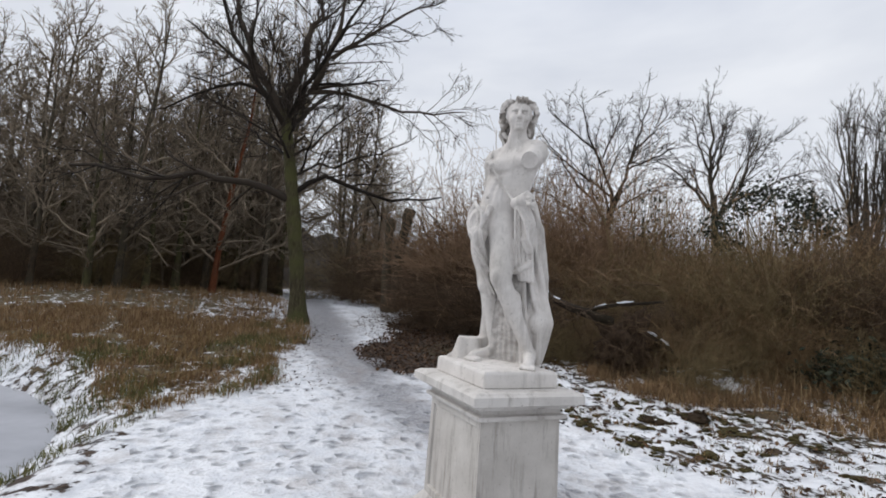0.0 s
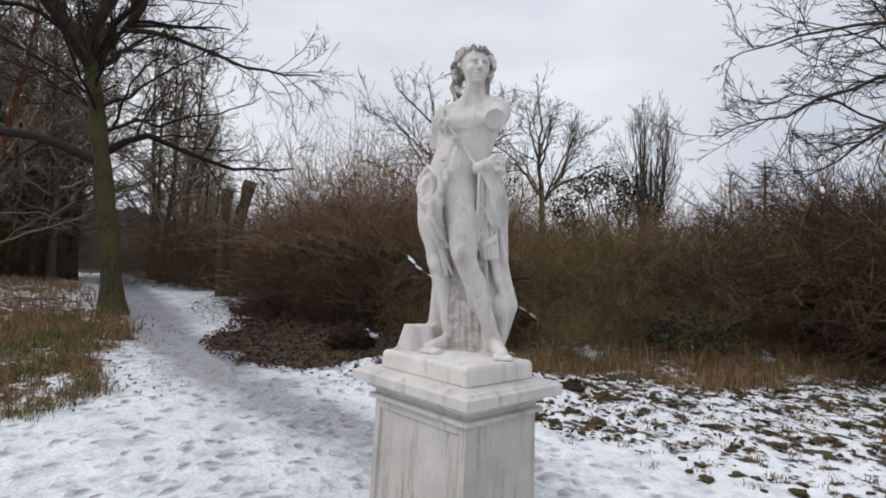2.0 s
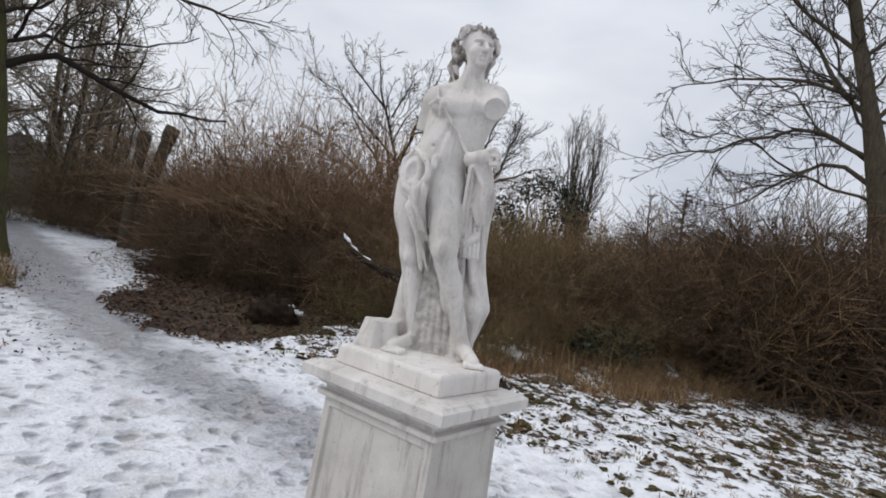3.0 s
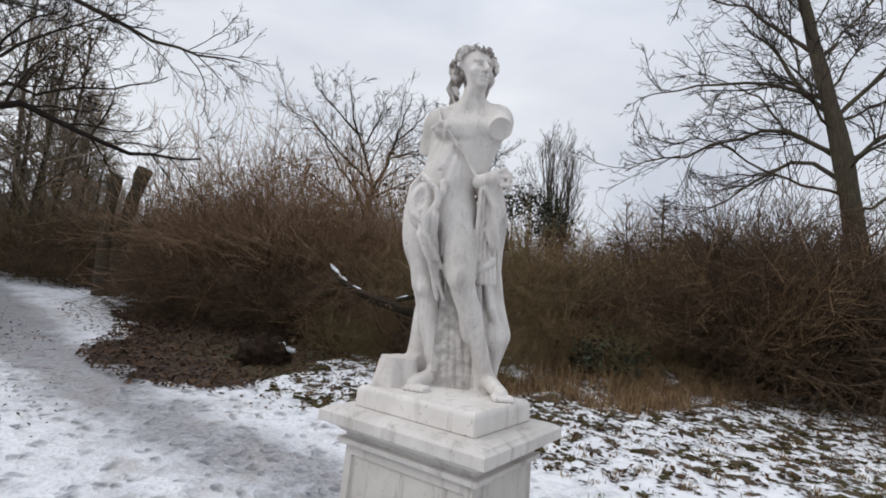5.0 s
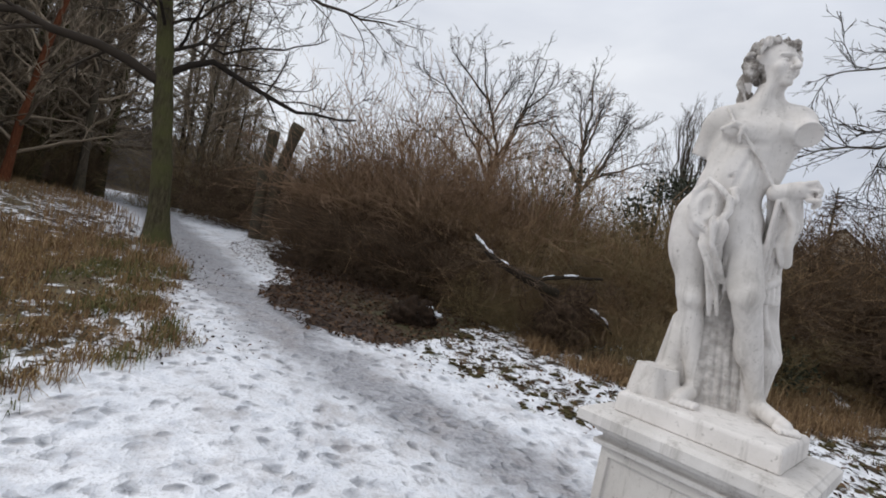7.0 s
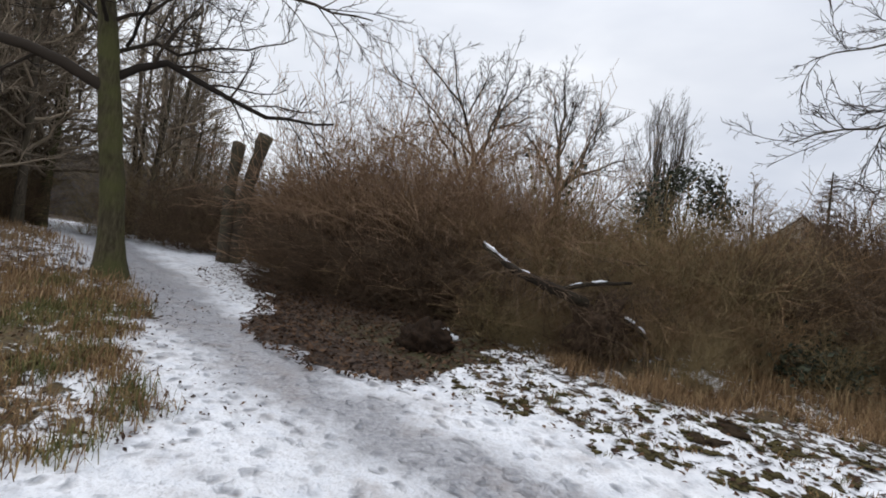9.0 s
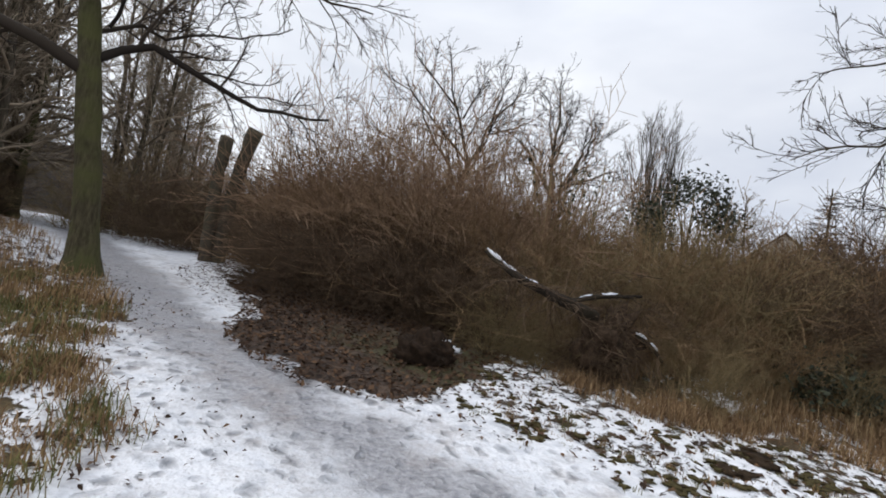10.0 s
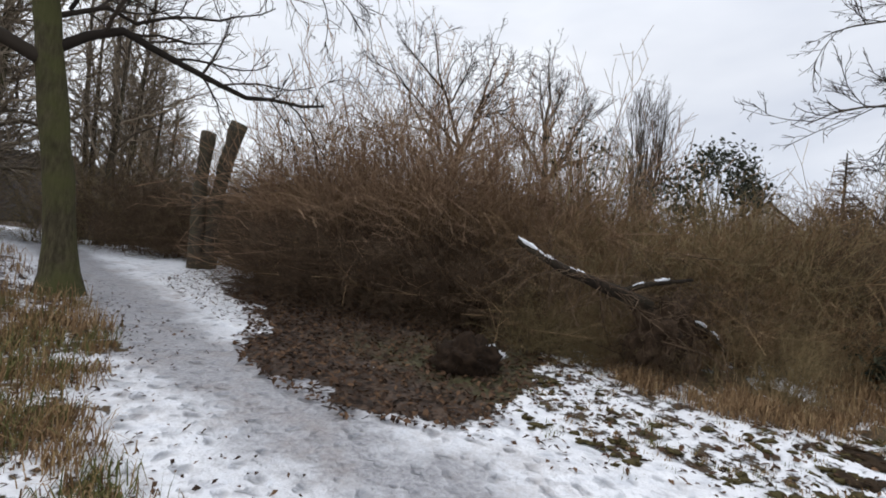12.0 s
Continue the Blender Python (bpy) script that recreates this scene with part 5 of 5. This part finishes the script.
# ---- fallen trunk with its torn-up roots ----
def build_fallen():
    ob = new("fallen_tree")
    ob.location = (2.3, 8.35, 0.4)
    rng = np.random.default_rng(9)
    main = smooth_line([(-0.36, 1.25, 1.44), (-0.34, 0.95, 1.32), (-0.32, 0.65, 1.20), (-0.24, 0.25, 1.07), (0.02, -0.02, 0.95), (0.30, -0.06, 0.88), (0.6, -0.05, 0.80)], 16)
    v, q = tubes(main[None], np.linspace(0.030, 0.085, 16)[None], 10)
    v = v + np.array([noise.noise_vector(Vector(c) * 5.0) for c in v]) * 0.018
    link_mesh("trunk", v, q, BARK_WET, ob)
    side = smooth_line([(0.02, -0.02, 0.90), (0.26, -0.05, 0.97), (0.50, -0.05, 1.04), (0.80, -0.05, 1.10), (1.15, -0.02, 1.13), (1.45, 0.05, 1.16)], 12)
    v, q = tubes(side[None], np.linspace(0.042, 0.022, 12)[None], 8)
    v = v + np.array([noise.noise_vector(Vector(c) * 6.0) for c in v]) * 0.014
    link_mesh("limb", v, q, BARK_WET, ob)
    low = smooth_line([(1.05, -0.32, 0.66), (1.2, -0.40, 0.58), (1.32, -0.42, 0.50), (1.42, -0.45, 0.38)], 8)
    link_mesh("limb", *tubes(low[None], np.linspace(0.035, 0.016, 8)[None], 7), BARK_WET, ob)
    for line, w, lift, bits in ((main, 0.026, 0.040, ((0, 4), (3, 7), (7, 10))), (side, 0.020, 0.026, ((2, 5), (5, 8))), (low, 0.028, 0.04, ((0, 3), (3, 6)))):
        for lo, hi in bits:
            c = smooth_line(line[lo:hi], 9) + np.array([0, 0, lift])
            r = w * (np.sin(np.linspace(0.15, 2.99, 9)) + rng.uniform(-0.2, 0.25, 9))
            v, q = tubes(c[None], np.abs(r)[None], 8)
            v = v + np.array([noise.noise_vector(Vector(k) * 9.0) for k in v]) * 0.018
            link_mesh("snow", v, q, SNOW, ob)
    st, wy = np.repeat(main[2:13], 7, 0), rng.normal(0, 1, (77, 3)) + [0, -0.3, -0.35]
    p, w = grow(rng, st, wy, rng.uniform(0.3, 0.95, 77), rng.uniform(0.004, 0.008, 77), 6, 0.25, -0.10)
    a = tubes(p, w, 4)
    p, w = grow(rng, *fork(rng, p, w, 5, 0.2, 1, 0.7, 0.4, 0.6, 0.003), 3, 0.25, -0.05)
    link_mesh("brushwood", *merge([a, tubes(p, w, 3)]), TWIG_UMBER, ob)
    # the root plate, clogged with soil
    bm = bmesh.new()
    bmesh.ops.create_icosphere(bm, subdivisions=4, radius=1)
    for c in bm.verts:
        d = Vector((c.co.x * 0.44, c.co.y * 0.24, c.co.z * 0.46))
        c.co = Vector((0.85, -0.08, 0.52)) + d * (0.8 + 0.7 * noise.noise(c.co * 1.9) + 0.5 * noise.noise(c.co * 4.5) + 0.3 * noise.noise(c.co * 11))
    part("root_plate", bm, ROOT_SOIL, ob, smooth=True)
    st = np.array((1.0, -0.1, 0.5)) + rng.normal(0, 0.25, (330, 3)) * [1.3, 0.8, 1.3]
    p, w = grow(rng, st, rng.normal(0, 1, (330, 3)) + [0, 0, -0.5], rng.uniform(0.25, 0.8, 330), rng.uniform(0.003, 0.009, 330), 5, 0.3, -0.10)
    a = tubes(p, w * 0.7, 4)
    p, w = grow(rng, *fork(rng, p, w, 4, 0.2, 1, 0.7, 0.4, 0.6, 0.003), 2, 0.25, -0.1)
    link_mesh("root_tangle", *merge([a, tubes(p, w, 3)]), TWIG_SHADE, ob)
    tagged(ob, "snow-dusted fallen tree with its dark torn-up root plate", "fallen tree")


build_fallen()


def build_rootball():
    ob = new("tree_stump")
    ob.location = (0.88, 8.8, float(land(0.88, 8.8)))
    ob.scale = (0.88, 0.88, 0.88)
    bm = bmesh.new()
    bmesh.ops.create_icosphere(bm, subdivisions=4, radius=1)
    for c in bm.verts:
        k = 1 + 0.35 * noise.noise(c.co * 2.2) + 0.22 * noise.noise(c.co * 6) + 0.1 * noise.noise(c.co * 14)
        c.co = Vector((c.co.x * 0.38, c.co.y * 0.33, max(c.co.z, -0.5) * 0.25 + 0.12)) * k
    part("stump", bm, ROOTS, ob, smooth=True)
    rng = np.random.default_rng(12)
    w = unit(rng.normal(0, 1, (150, 3)) + [0, 0, 0.35]) * [0.36, 0.31, 0.24] + [0, 0, 0.13]
    p, r = grow(rng, w, rng.normal(0, 1, (150, 3)) + [0, 0, -0.8], rng.uniform(0.06, 0.22, 150), rng.uniform(0.004, 0.010, 150), 4, 0.4, -0.15)
    link_mesh("root_tangle", *tubes(p, r * 0.5, 4), TWIG_DARK, ob)
    bm = bmesh.new()
    bmesh.ops.create_icosphere(bm, subdivisions=3, radius=1)
    for c in bm.verts:
        k = 1 + 0.3 * noise.noise(c.co * 3.5)
        c.co = Vector((0.30 + c.co.x * 0.14, -0.10 + c.co.y * 0.05, 0.23 + c.co.z * 0.018 - 0.5 * c.co.x * 0.14)) * k
    part("snow", bm, SNOW, ob, smooth=True)
    tagged(ob, "dark rotten stump lying on the leaf litter", "stump")


build_rootball()


# ---- evergreen climber over the shrubs ----
def leaf_cloud(rng, centres, radius, count, size, mat, name, parent=None):
    c = np.asarray(centres)[rng.integers(0, len(centres), count)] + rng.normal(0, 1, (count, 3)) * radius
    a, b = unit(rng.normal(0, 1, (count, 3)) + [0, 0, 0.4]), unit(rng.normal(0, 1, (count, 3)))
    b = unit(b - a * (a * b).sum(1, keepdims=True))
    n = np.cross(a, b)
    s = size * rng.uniform(0.6, 1.3, (count, 1))
    v = np.stack([c - b * s, c + n * s * 0.5 + a * s * 0.12, c + b * s, c - n * s * 0.5 + a * s * 0.12], 1).reshape(-1, 3)
    i = np.arange(count)[:, None] * 4
    return link_mesh(name, v, [np.concatenate([i + [0, 1, 2], i + [0, 2, 3]])], mat, parent, smooth=False)


def build_ivy(at, centres, radius, count, label):
    ob = new("evergreen_shrub")
    ob.location = at
    rng = np.random.default_rng(int(at[0] * 10))
    c = np.array(centres)
    k = len(c) * 5
    st = np.stack([rng.uniform(c[:, 0].min(), c[:, 0].max(), k) * 0.5, rng.uniform(-0.3, 0.3, k), np.full(k, -0.1)], 1)
    p, w = grow(rng, st, (np.repeat(c, 5, 0) - st), np.linalg.norm(np.repeat(c, 5, 0) - st, axis=1) * 1.05, rng.uniform(0.012, 0.03, k), 7, 0.1, 0.0)
    link_mesh("wood", *tubes(p, w, 5), TWIG_OLIVE, ob)
    leaf_cloud(rng, c, radius, count, 0.046, LEAF_IVY, "foliage", ob)
    tagged(ob, label, "shrub")


build_ivy((6.5, 10.0, 0.72), [(-1.0, 0.1, 2.5), (-0.5, 0, 2.9), (0.0, 0.1, 3.15), (0.5, 0, 3.1), (0.9, 0.1, 2.9), (1.2, 0, 2.6), (-0.8, 0, 2.1), (0.3, -0.2, 2.5)], 0.17, 2300, "dark glossy evergreen climber draped over bare stems")
build_ivy((4.2, 11.2, 0.2), [(-0.5, 0, 3.3), (0.2, 0, 3.6), (0.8, 0, 3.5), (0.4, 0, 3.0)], 0.26, 260, "sparse evergreen climber in the tops of the thicket")


build_ivy((5.8, 7.0, 0.56), [(-0.55, 0, 0.22), (-0.25, 0.1, 0.32), (0.1, 0, 0.38), (0.4, 0.1, 0.3), (0.7, 0, 0.2), (0.1, -0.2, 0.18)], 0.14, 1500, "low dark green evergreen at the foot of the thicket")


# ---- conifer beyond the side bank ----
def build_conifer():
    ob = new("conifer")
    ob.location = (12.3, 10.7, 0.6)
    ob.scale = (0.75, 0.75, 0.75)
    rng = np.random.default_rng(31)
    t = np.stack([np.zeros(8), np.zeros(8), np.linspace(-0.3, 6.2, 8)], 1)
    link_mesh("trunk", *tubes(t[None], np.linspace(0.13, 0.02, 8)[None], 7), BARK_DARK, ob)
    z = rng.uniform(0.6, 6.0, 190)
    az = rng.uniform(0, 2 * np.pi, 190)
    st = np.stack([0 * z, 0 * z, z], 1)
    p, w = grow(rng, st, np.stack([np.cos(az), np.sin(az), 0.15 + 0 * z], 1), (6.5 - z) * 0.33, np.full(190, 0.016), 5, 0.07, -0.03)
    a = tubes(p, w, 3)
    p, w = grow(rng, *fork(rng, p, w, 9, 0.15, 1, 0.8, 0.35, 0.7, 0.007), 2, 0.1, -0.05)
    link_mesh("crown", *merge([a, tubes(p, np.maximum(w, 0.007), 3)]), TWIG_UMBER, ob)
    tagged(ob, "thin dull-green conifer behind the thicket", "conifer")


build_conifer()


# ---- houses far behind the thicket ----
def build_house(at, turn, w, d, eave, ridge, label):
    h = new("house")
    h.matrix_world = pose(*at, 0, 0, turn)
    bm = bmesh.new()
    a = [bm.verts.new(p) for p in ((-w, -d, -1), (w, -d, -1), (w, d, -1), (-w, d, -1))]
    b = [bm.verts.new(p) for p in ((-w, -d, eave), (w, -d, eave), (w, d, eave), (-w, d, eave))]
    g = [bm.verts.new((0, -d, ridge)), bm.verts.new((0, d, ridge))]
    for k in range(4):
        bm.faces.new((a[k], a[(k + 1) % 4], b[(k + 1) % 4], b[k]))
    bm.faces.new((b[0], b[1], g[0]))
    bm.faces.new((b[2], b[3], g[1]))
    bm.faces.new((b[1], b[2], g[1], g[0]))
    bm.faces.new((b[3], b[0], g[0], g[1]))
    part("wall", bm, RENDERED_WALL, h, "pale rendered wall")
    rise = (ridge - eave) / w
    for sd in (-1, 1):
        bm = bmesh.new()
        o = 0.45
        lo, hi = (sd * (w + o), eave - rise * o + 0.02), (0, ridge + 0.02)
        vs = []
        for y in (-d - o, d + o):
            for (x, z), up in ((lo, 0), (hi, 0), (hi, 0.18), (lo, 0.18)):
                vs.append(bm.verts.new((x, y, z + up)))
        for q in ((0, 1, 2, 3), (7, 6, 5, 4), (0, 4, 5, 1), (1, 5, 6, 2), (2, 6, 7, 3), (3, 7, 4, 0)):
            bm.faces.new([vs[i] for i in q])
        bmesh.ops.recalc_face_normals(bm, faces=bm.faces)
        part("roof", bm, ROOF_TILE, h, "dark tiled roof slope")
    for x, z in ((-w * 0.3, eave + 0.5), (w * 0.3, eave + 0.5), (-w * 0.55, eave - 1.7), (w * 0.1, eave - 1.7), (w * 0.62, eave - 1.7)):
        win = new("window")
        win.parent = h
        win.location = (x, -d, z)
        bm = bmesh.new()
        for cx, cz, sx, sz in ((-0.5, 0, 0.06, 0.66), (0.5, 0, 0.06, 0.66), (0, 0.62, 0.56, 0.06), (0, -0.62, 0.56, 0.06), (0, 0, 0.04, 0.6)):
            bmesh.ops.create_cube(bm, size=1, matrix=Matrix.Translation((cx, -0.02, cz)) @ Matrix.Diagonal((2 * sx, 0.12, 2 * sz, 1)))
        part("frame", bm, FRAME_WOOD, win)
        bm = bmesh.new()
        bmesh.ops.create_cube(bm, size=1, matrix=Matrix.Translation((0, -0.004, 0)) @ Matrix.Diagonal((1.0, 0.02, 1.2, 1)))
        part("pane", bm, PANE, win)
    tagged(h, label, "house")


build_house((61.9, 41.9, 0.0), -52, 4.0, 6.0, 9.0, 12.7, "pale gabled house with a brown tiled roof, half hidden")
build_house((61.6, 28.6, 0.0), 30, 4.5, 6.0, 5.6, 8.4, "house with a dark tiled roof behind the trees")


# ---- grass, leaves and tufts ----
def blades(name, label, mat, x, y, height, lean, width, rng, bunch=0.0, z0=None):
    n = len(x)
    z = (land(x, y) if z0 is None else z0) - 0.01
    az = rng.uniform(0, 2 * np.pi, n)
    tilt = np.abs(rng.normal(0, lean, n))
    h = height * rng.uniform(0.5, 1.3, n)
    d = np.stack([np.cos(az), np.sin(az), 0 * az], 1)
    s = np.stack([-np.sin(az), np.cos(az), 0 * az], 1) * width
    base = np.stack([x, y, z], 1)
    mid = base + d * (h * np.sin(tilt) * 0.4)[:, None] + np.array([0, 0, 1.0]) * (h * 0.55)[:, None]
    tip = base + d * (h * np.sin(tilt) * 1.15)[:, None] + np.array([0, 0, 1.0]) * (h * np.cos(tilt * 1.2))[:, None]
    v = np.stack([base - s, base + s, mid + s * 0.7, mid - s * 0.7, tip], 1).reshape(-1, 3)
    i = np.arange(n)[:, None] * 5
    return tagged(link_mesh(name, v, [i + [0, 1, 2, 3], i + [3, 2, 4]], mat, smooth=False), label, "grass", kind="stuff")


def scatter(rng, count, box, want):
    """Places in the box (x0, x1, y0, y1) where want(x, y) is true."""
    x, y = rng.uniform(box[0], box[1], count * 12), rng.uniform(box[2], box[3], count * 12)
    k = np.flatnonzero(want(x, y))[:count]
    return x[k], y[k]


def clumps(rng, x, y, per, spread):
    return np.repeat(x, per) + rng.normal(0, spread, len(x) * per), np.repeat(y, per) + rng.normal(0, spread, len(y) * per)


rng = np.random.default_rng(70)
in_meadow = lambda x, y: (to_polygon(x, y, MEADOW) > 0.05) & (pond(x, y) > 1.08)
x, y = scatter(rng, 900, (-9, -1.5, 5, 12), lambda x, y: in_meadow(x, y) & (np.array([noise.noise((a * 1.4, b * 1.4, 2)) for a, b in zip(x, y)]) > -0.08))
blades("grass", "flattened yellow-brown dead meadow grass", GRASS_DRY, *clumps(rng, x, y, 22, 0.08), 0.15, 1.1, 0.0045, rng)
x, y = scatter(rng, 500, (-9, -1.5, 5, 12), lambda x, y: in_meadow(x, y) & (np.array([noise.noise((a * 1.4, b * 1.4, 5)) for a, b in zip(x, y)]) > 0.05))
blades("grass", "matted rusty brown grass in the meadow", GRASS_RUST, *clumps(rng, x, y, 24, 0.09), 0.13, 1.2, 0.0045, rng)
x, y = scatter(rng, 300, (-6, -1.5, 5, 12), lambda x, y: in_meadow(x, y) & (to_polygon(x, y, MEADOW) < 1.2) & (np.array([noise.noise((a * 1.4, b * 1.4, 7)) for a, b in zip(x, y)]) > 0.0))
blades("grass", "longer straw and green grass along the path's edge", GRASS_GREEN, *clumps(rng, x, y, 12, 0.06), 0.17, 0.9, 0.004, rng)
x, y = scatter(rng, 900, (-22, -2.5, 9.5, 26), lambda x, y: in_meadow(x, y))
blades("grass", "rusty dead grass and bracken below the wood", GRASS_RUST, *clumps(rng, x, y, 22, 0.16), 0.26, 0.7, 0.007, rng)
x, y = scatter(rng, 1900, (2.5, 15, 4.8, 11.5), lambda x, y: (to_polygon(x, y, VERGE) > -0.1 + 0.25 * np.sin(x * 3 + y * 2)) & (to_polygon(x, y, VERGE) < 1.9) & (np.array([noise.noise((a * 1.1, b * 1.1, 4)) for a, b in zip(x, y)]) > -0.12))
blades("grass", "tall rusty dead grass at the foot of the thicket", GRASS_RUST, *clumps(rng, x, y, 20, 0.10), 0.24, 1.1, 0.004, rng)
x, y = scatter(rng, 150, (3.2, 16, 4.2, 10), lambda x, y: (to_polygon(x, y, VERGE) > 0.2) & (to_polygon(x, y, VERGE) < 2.0))
blades("grass", "pale straw stalks at the foot of the thicket", GRASS_STRAW, *clumps(rng, x, y, 9, 0.10), 0.52, 0.7, 0.003, rng)
x, y = scatter(rng, 120, (2.5, 14, 4.8, 10), lambda x, y: (np.abs(to_polygon(x, y, VERGE) - 0.1) < 0.4))
blades("grass", "rounded tussocks of rusty dead grass at the edge of the snow", GRASS_RUST, *clumps(rng, x, y, 70, 0.09), 0.20, 1.1, 0.004, rng)
x, y = scatter(rng, 130, (-6, -2.4, 2.5, 8), lambda x, y: (pond(x, y) > 1.0) & (pond(x, y) < 1.16) & (np.array([noise.noise((a * 1.7, b * 1.7, 8)) for a, b in zip(x, y)]) > 0.0))
blades("grass", "tufts of yellow-green grass along the pond's shore", GRASS_GREEN, *clumps(rng, x, y, 16, 0.07), 0.11, 1.0, 0.004, rng)
in_field = lambda x, y: (x - track(y) > 1.2) & (to_polygon(x, y, VERGE) < 0.05) & (to_polygon(x, y, LITTER) < 0)
x, y = scatter(rng, 650, (0.5, 16, 2.5, 9.6), lambda x, y: in_field(x, y) & (x - track(y) > 1.7))
blades("grass", "short grass tufts poking through the snow", GRASS_DRY, *clumps(rng, x, y, 18, 0.04), 0.055, 0.9, 0.004, rng)
x, y = scatter(rng, 300, (0.5, 16, 1.5, 9.6), in_field)
blades("grass", "mossy green tufts poking through the snow", GRASS_GREEN, *clumps(rng, x, y, 18, 0.05), 0.05, 0.9, 0.004, rng)


def clods(name, label, mat, x, y, size, rng):
    """Low lumps of turf and soil that stand out of the snow."""
    bm = bmesh.new()
    bmesh.ops.create_icosphere(bm, subdivisions=2, radius=1)
    bv = np.array([c.co[:] for c in bm.verts])
    bf = np.array([[c.index for c in f.verts] for f in bm.faces])
    bm.free()
    pieces = []
    for px, py in zip(x, y):
        k = size * rng.uniform(0.5, 1.5)
        warp = np.array([noise.noise((c[0] * 2.4 + px * 9, c[1] * 2.4 + py * 9, c[2] * 2)) for c in bv])[:, None]
        v = bv * (1 + 1.3 * warp) * [k * rng.uniform(0.7, 1.4), k * rng.uniform(0.7, 1.4), k * 0.34]
        pieces.append((v + [px, py, float(land(px, py)) + 0.006], bf))
    tagged(link_mesh(name, *merge(pieces), mat), label, "turf", kind="stuff")


def leaves(name, label, x, y, size, rng, mat=LEAF_FALLEN):
    n = len(x)
    c = np.stack([x, y, land(x, y) + rng.uniform(0.004, 0.035, n)], 1)
    az = rng.uniform(0, 2 * np.pi, n)
    a = np.stack([np.cos(az), np.sin(az), rng.normal(0, 0.35, n)], 1)
    b = np.stack([-np.sin(az), np.cos(az), rng.normal(0, 0.35, n)], 1)
    s = (size * rng.uniform(0.6, 1.3, n))[:, None]
    up = np.array([0, 0, 1.0]) * s * 0.25
    v = np.stack([c - a * s, c - a * s * 0.1 + b * s * 0.55 + up, c + a * s, c - a * s * 0.1 - b * s * 0.55 + up], 1).reshape(-1, 3)
    i = np.arange(n)[:, None] * 4
    tagged(link_mesh(name, v, [np.concatenate([i + [0, 1, 2], i + [0, 2, 3]])], mat, smooth=False), label, "leaves", kind="stuff")


rng = np.random.default_rng(72)
x, y = scatter(rng, 330, (0.5, 14, 1.5, 9.4), lambda x, y: in_field(x, y) & (to_polygon(x, y, VERGE) < -0.4))
clods("turf_lumps", "dark soil and moss lumps standing out of the snow", TURF, *clumps(rng, x, y, 3, 0.07), 0.032, rng)
x, y = scatter(rng, 14, (1.0, 5, 5.2, 8.6), in_field)
clods("turf_lumps", "larger mossy turf lumps by the path", TURF, *clumps(rng, x, y, 6, 0.11), 0.036, rng)
x, y = scatter(rng, 34, (1.0, 11, 3.2, 7.6), lambda x, y: in_field(x, y) & (x - track(y) > 1.5))
clods("turf_lumps", "broad patches of moss and wet leaves melted out of the snow", TURF, *clumps(rng, x, y, 9, 0.11), 0.034, rng)
clods("turf_lumps", "dark upturned sod on the snow", SOD, np.array((3.2, 3.3, 3.1, 3.35, 3.22, 3.05, 3.3, 2.6, 2.75)), np.array((6.45, 6.4, 6.3, 6.5, 6.28, 6.4, 6.25, 6.2, 6.1)), 0.075, rng)
rng = np.random.default_rng(71)
x, y = scatter(rng, 11000, (-1.3, 4, 7.2, 14), lambda x, y: to_polygon(x, y, LITTER) > -0.15)
leaves("leaf_litter", "damp brown fallen leaves under the thicket", x, y, 0.032, rng)
x, y = scatter(rng, 4600, (-5.2, -0.9, 6.2, 15), lambda x, y: (to_polygon(x, y, MEADOW) > -0.85 * rng.random(len(x)) ** 3) & (to_polygon(x, y, MEADOW) < 1.5))
leaves("leaf_litter", "brown leaves strewn round the tree's foot", x, y, 0.019, rng)
x, y = scatter(rng, 1100, (-3, 4, 6, 17), lambda x, y: (x > track(y) + 0.8) & (to_polygon(x, y, LITTER) > -1.1) & (to_polygon(x, y, LITTER) < 0))
leaves("leaf_litter", "single brown leaves on the snow by the path", x, y, 0.026, rng)
x, y = scatter(rng, 5200, (1.0, 14, 2, 9.5), lambda x, y: (x - track(y) > 1.3) & (to_polygon(x, y, VERGE) > -2.5) & (rng.random(len(x)) < 0.5))
leaves("leaf_litter", "dead leaves among the snow tufts", x, y, 0.034, rng)


# ---- the far rim of woods beyond the gardens ----
def build_rim():
    rng = np.random.default_rng(90)
    a = np.linspace(-0.75, 2.6, 900)
    tall = np.interp(a, (-0.75, 0.55, 0.9, 1.25, 1.55, 1.75, 2.6), (7.0, 6.0, 6.5, 7.5, 9.5, 13.0, 14.0))
    top = tall * (0.74 + 0.13 * np.array([noise.noise((t * 9, 1, 0)) for t in a]) + 0.10 * np.array([noise.noise((t * 42, 4, 0)) for t in a]) + 0.08 * rng.random(900))
    r = 88 + 3 * np.sin(a * 7)
    lo = np.stack([r * np.cos(a), r * np.sin(a), np.full(900, -2.0)], 1)
    hi = lo * [1, 1, 0] + np.stack([0 * a, 0 * a, top], 1)
    back = hi * [1.03, 1.03, 1.0]
    foot = lo * [1.03, 1.03, 1.0]
    i = np.arange(899)[:, None]
    q = np.concatenate([i + [0, 1, 901, 900], i + [900, 901, 1801, 1800], i + [1800, 1801, 2701, 2700]])
    ob = link_mesh("backdrop", np.concatenate([lo, hi, back, foot]), q, FAR_WOOD, smooth=False)
    tagged(ob, "hazy grey-brown rim of distant winter woods", "woods", kind="structure")


build_rim()
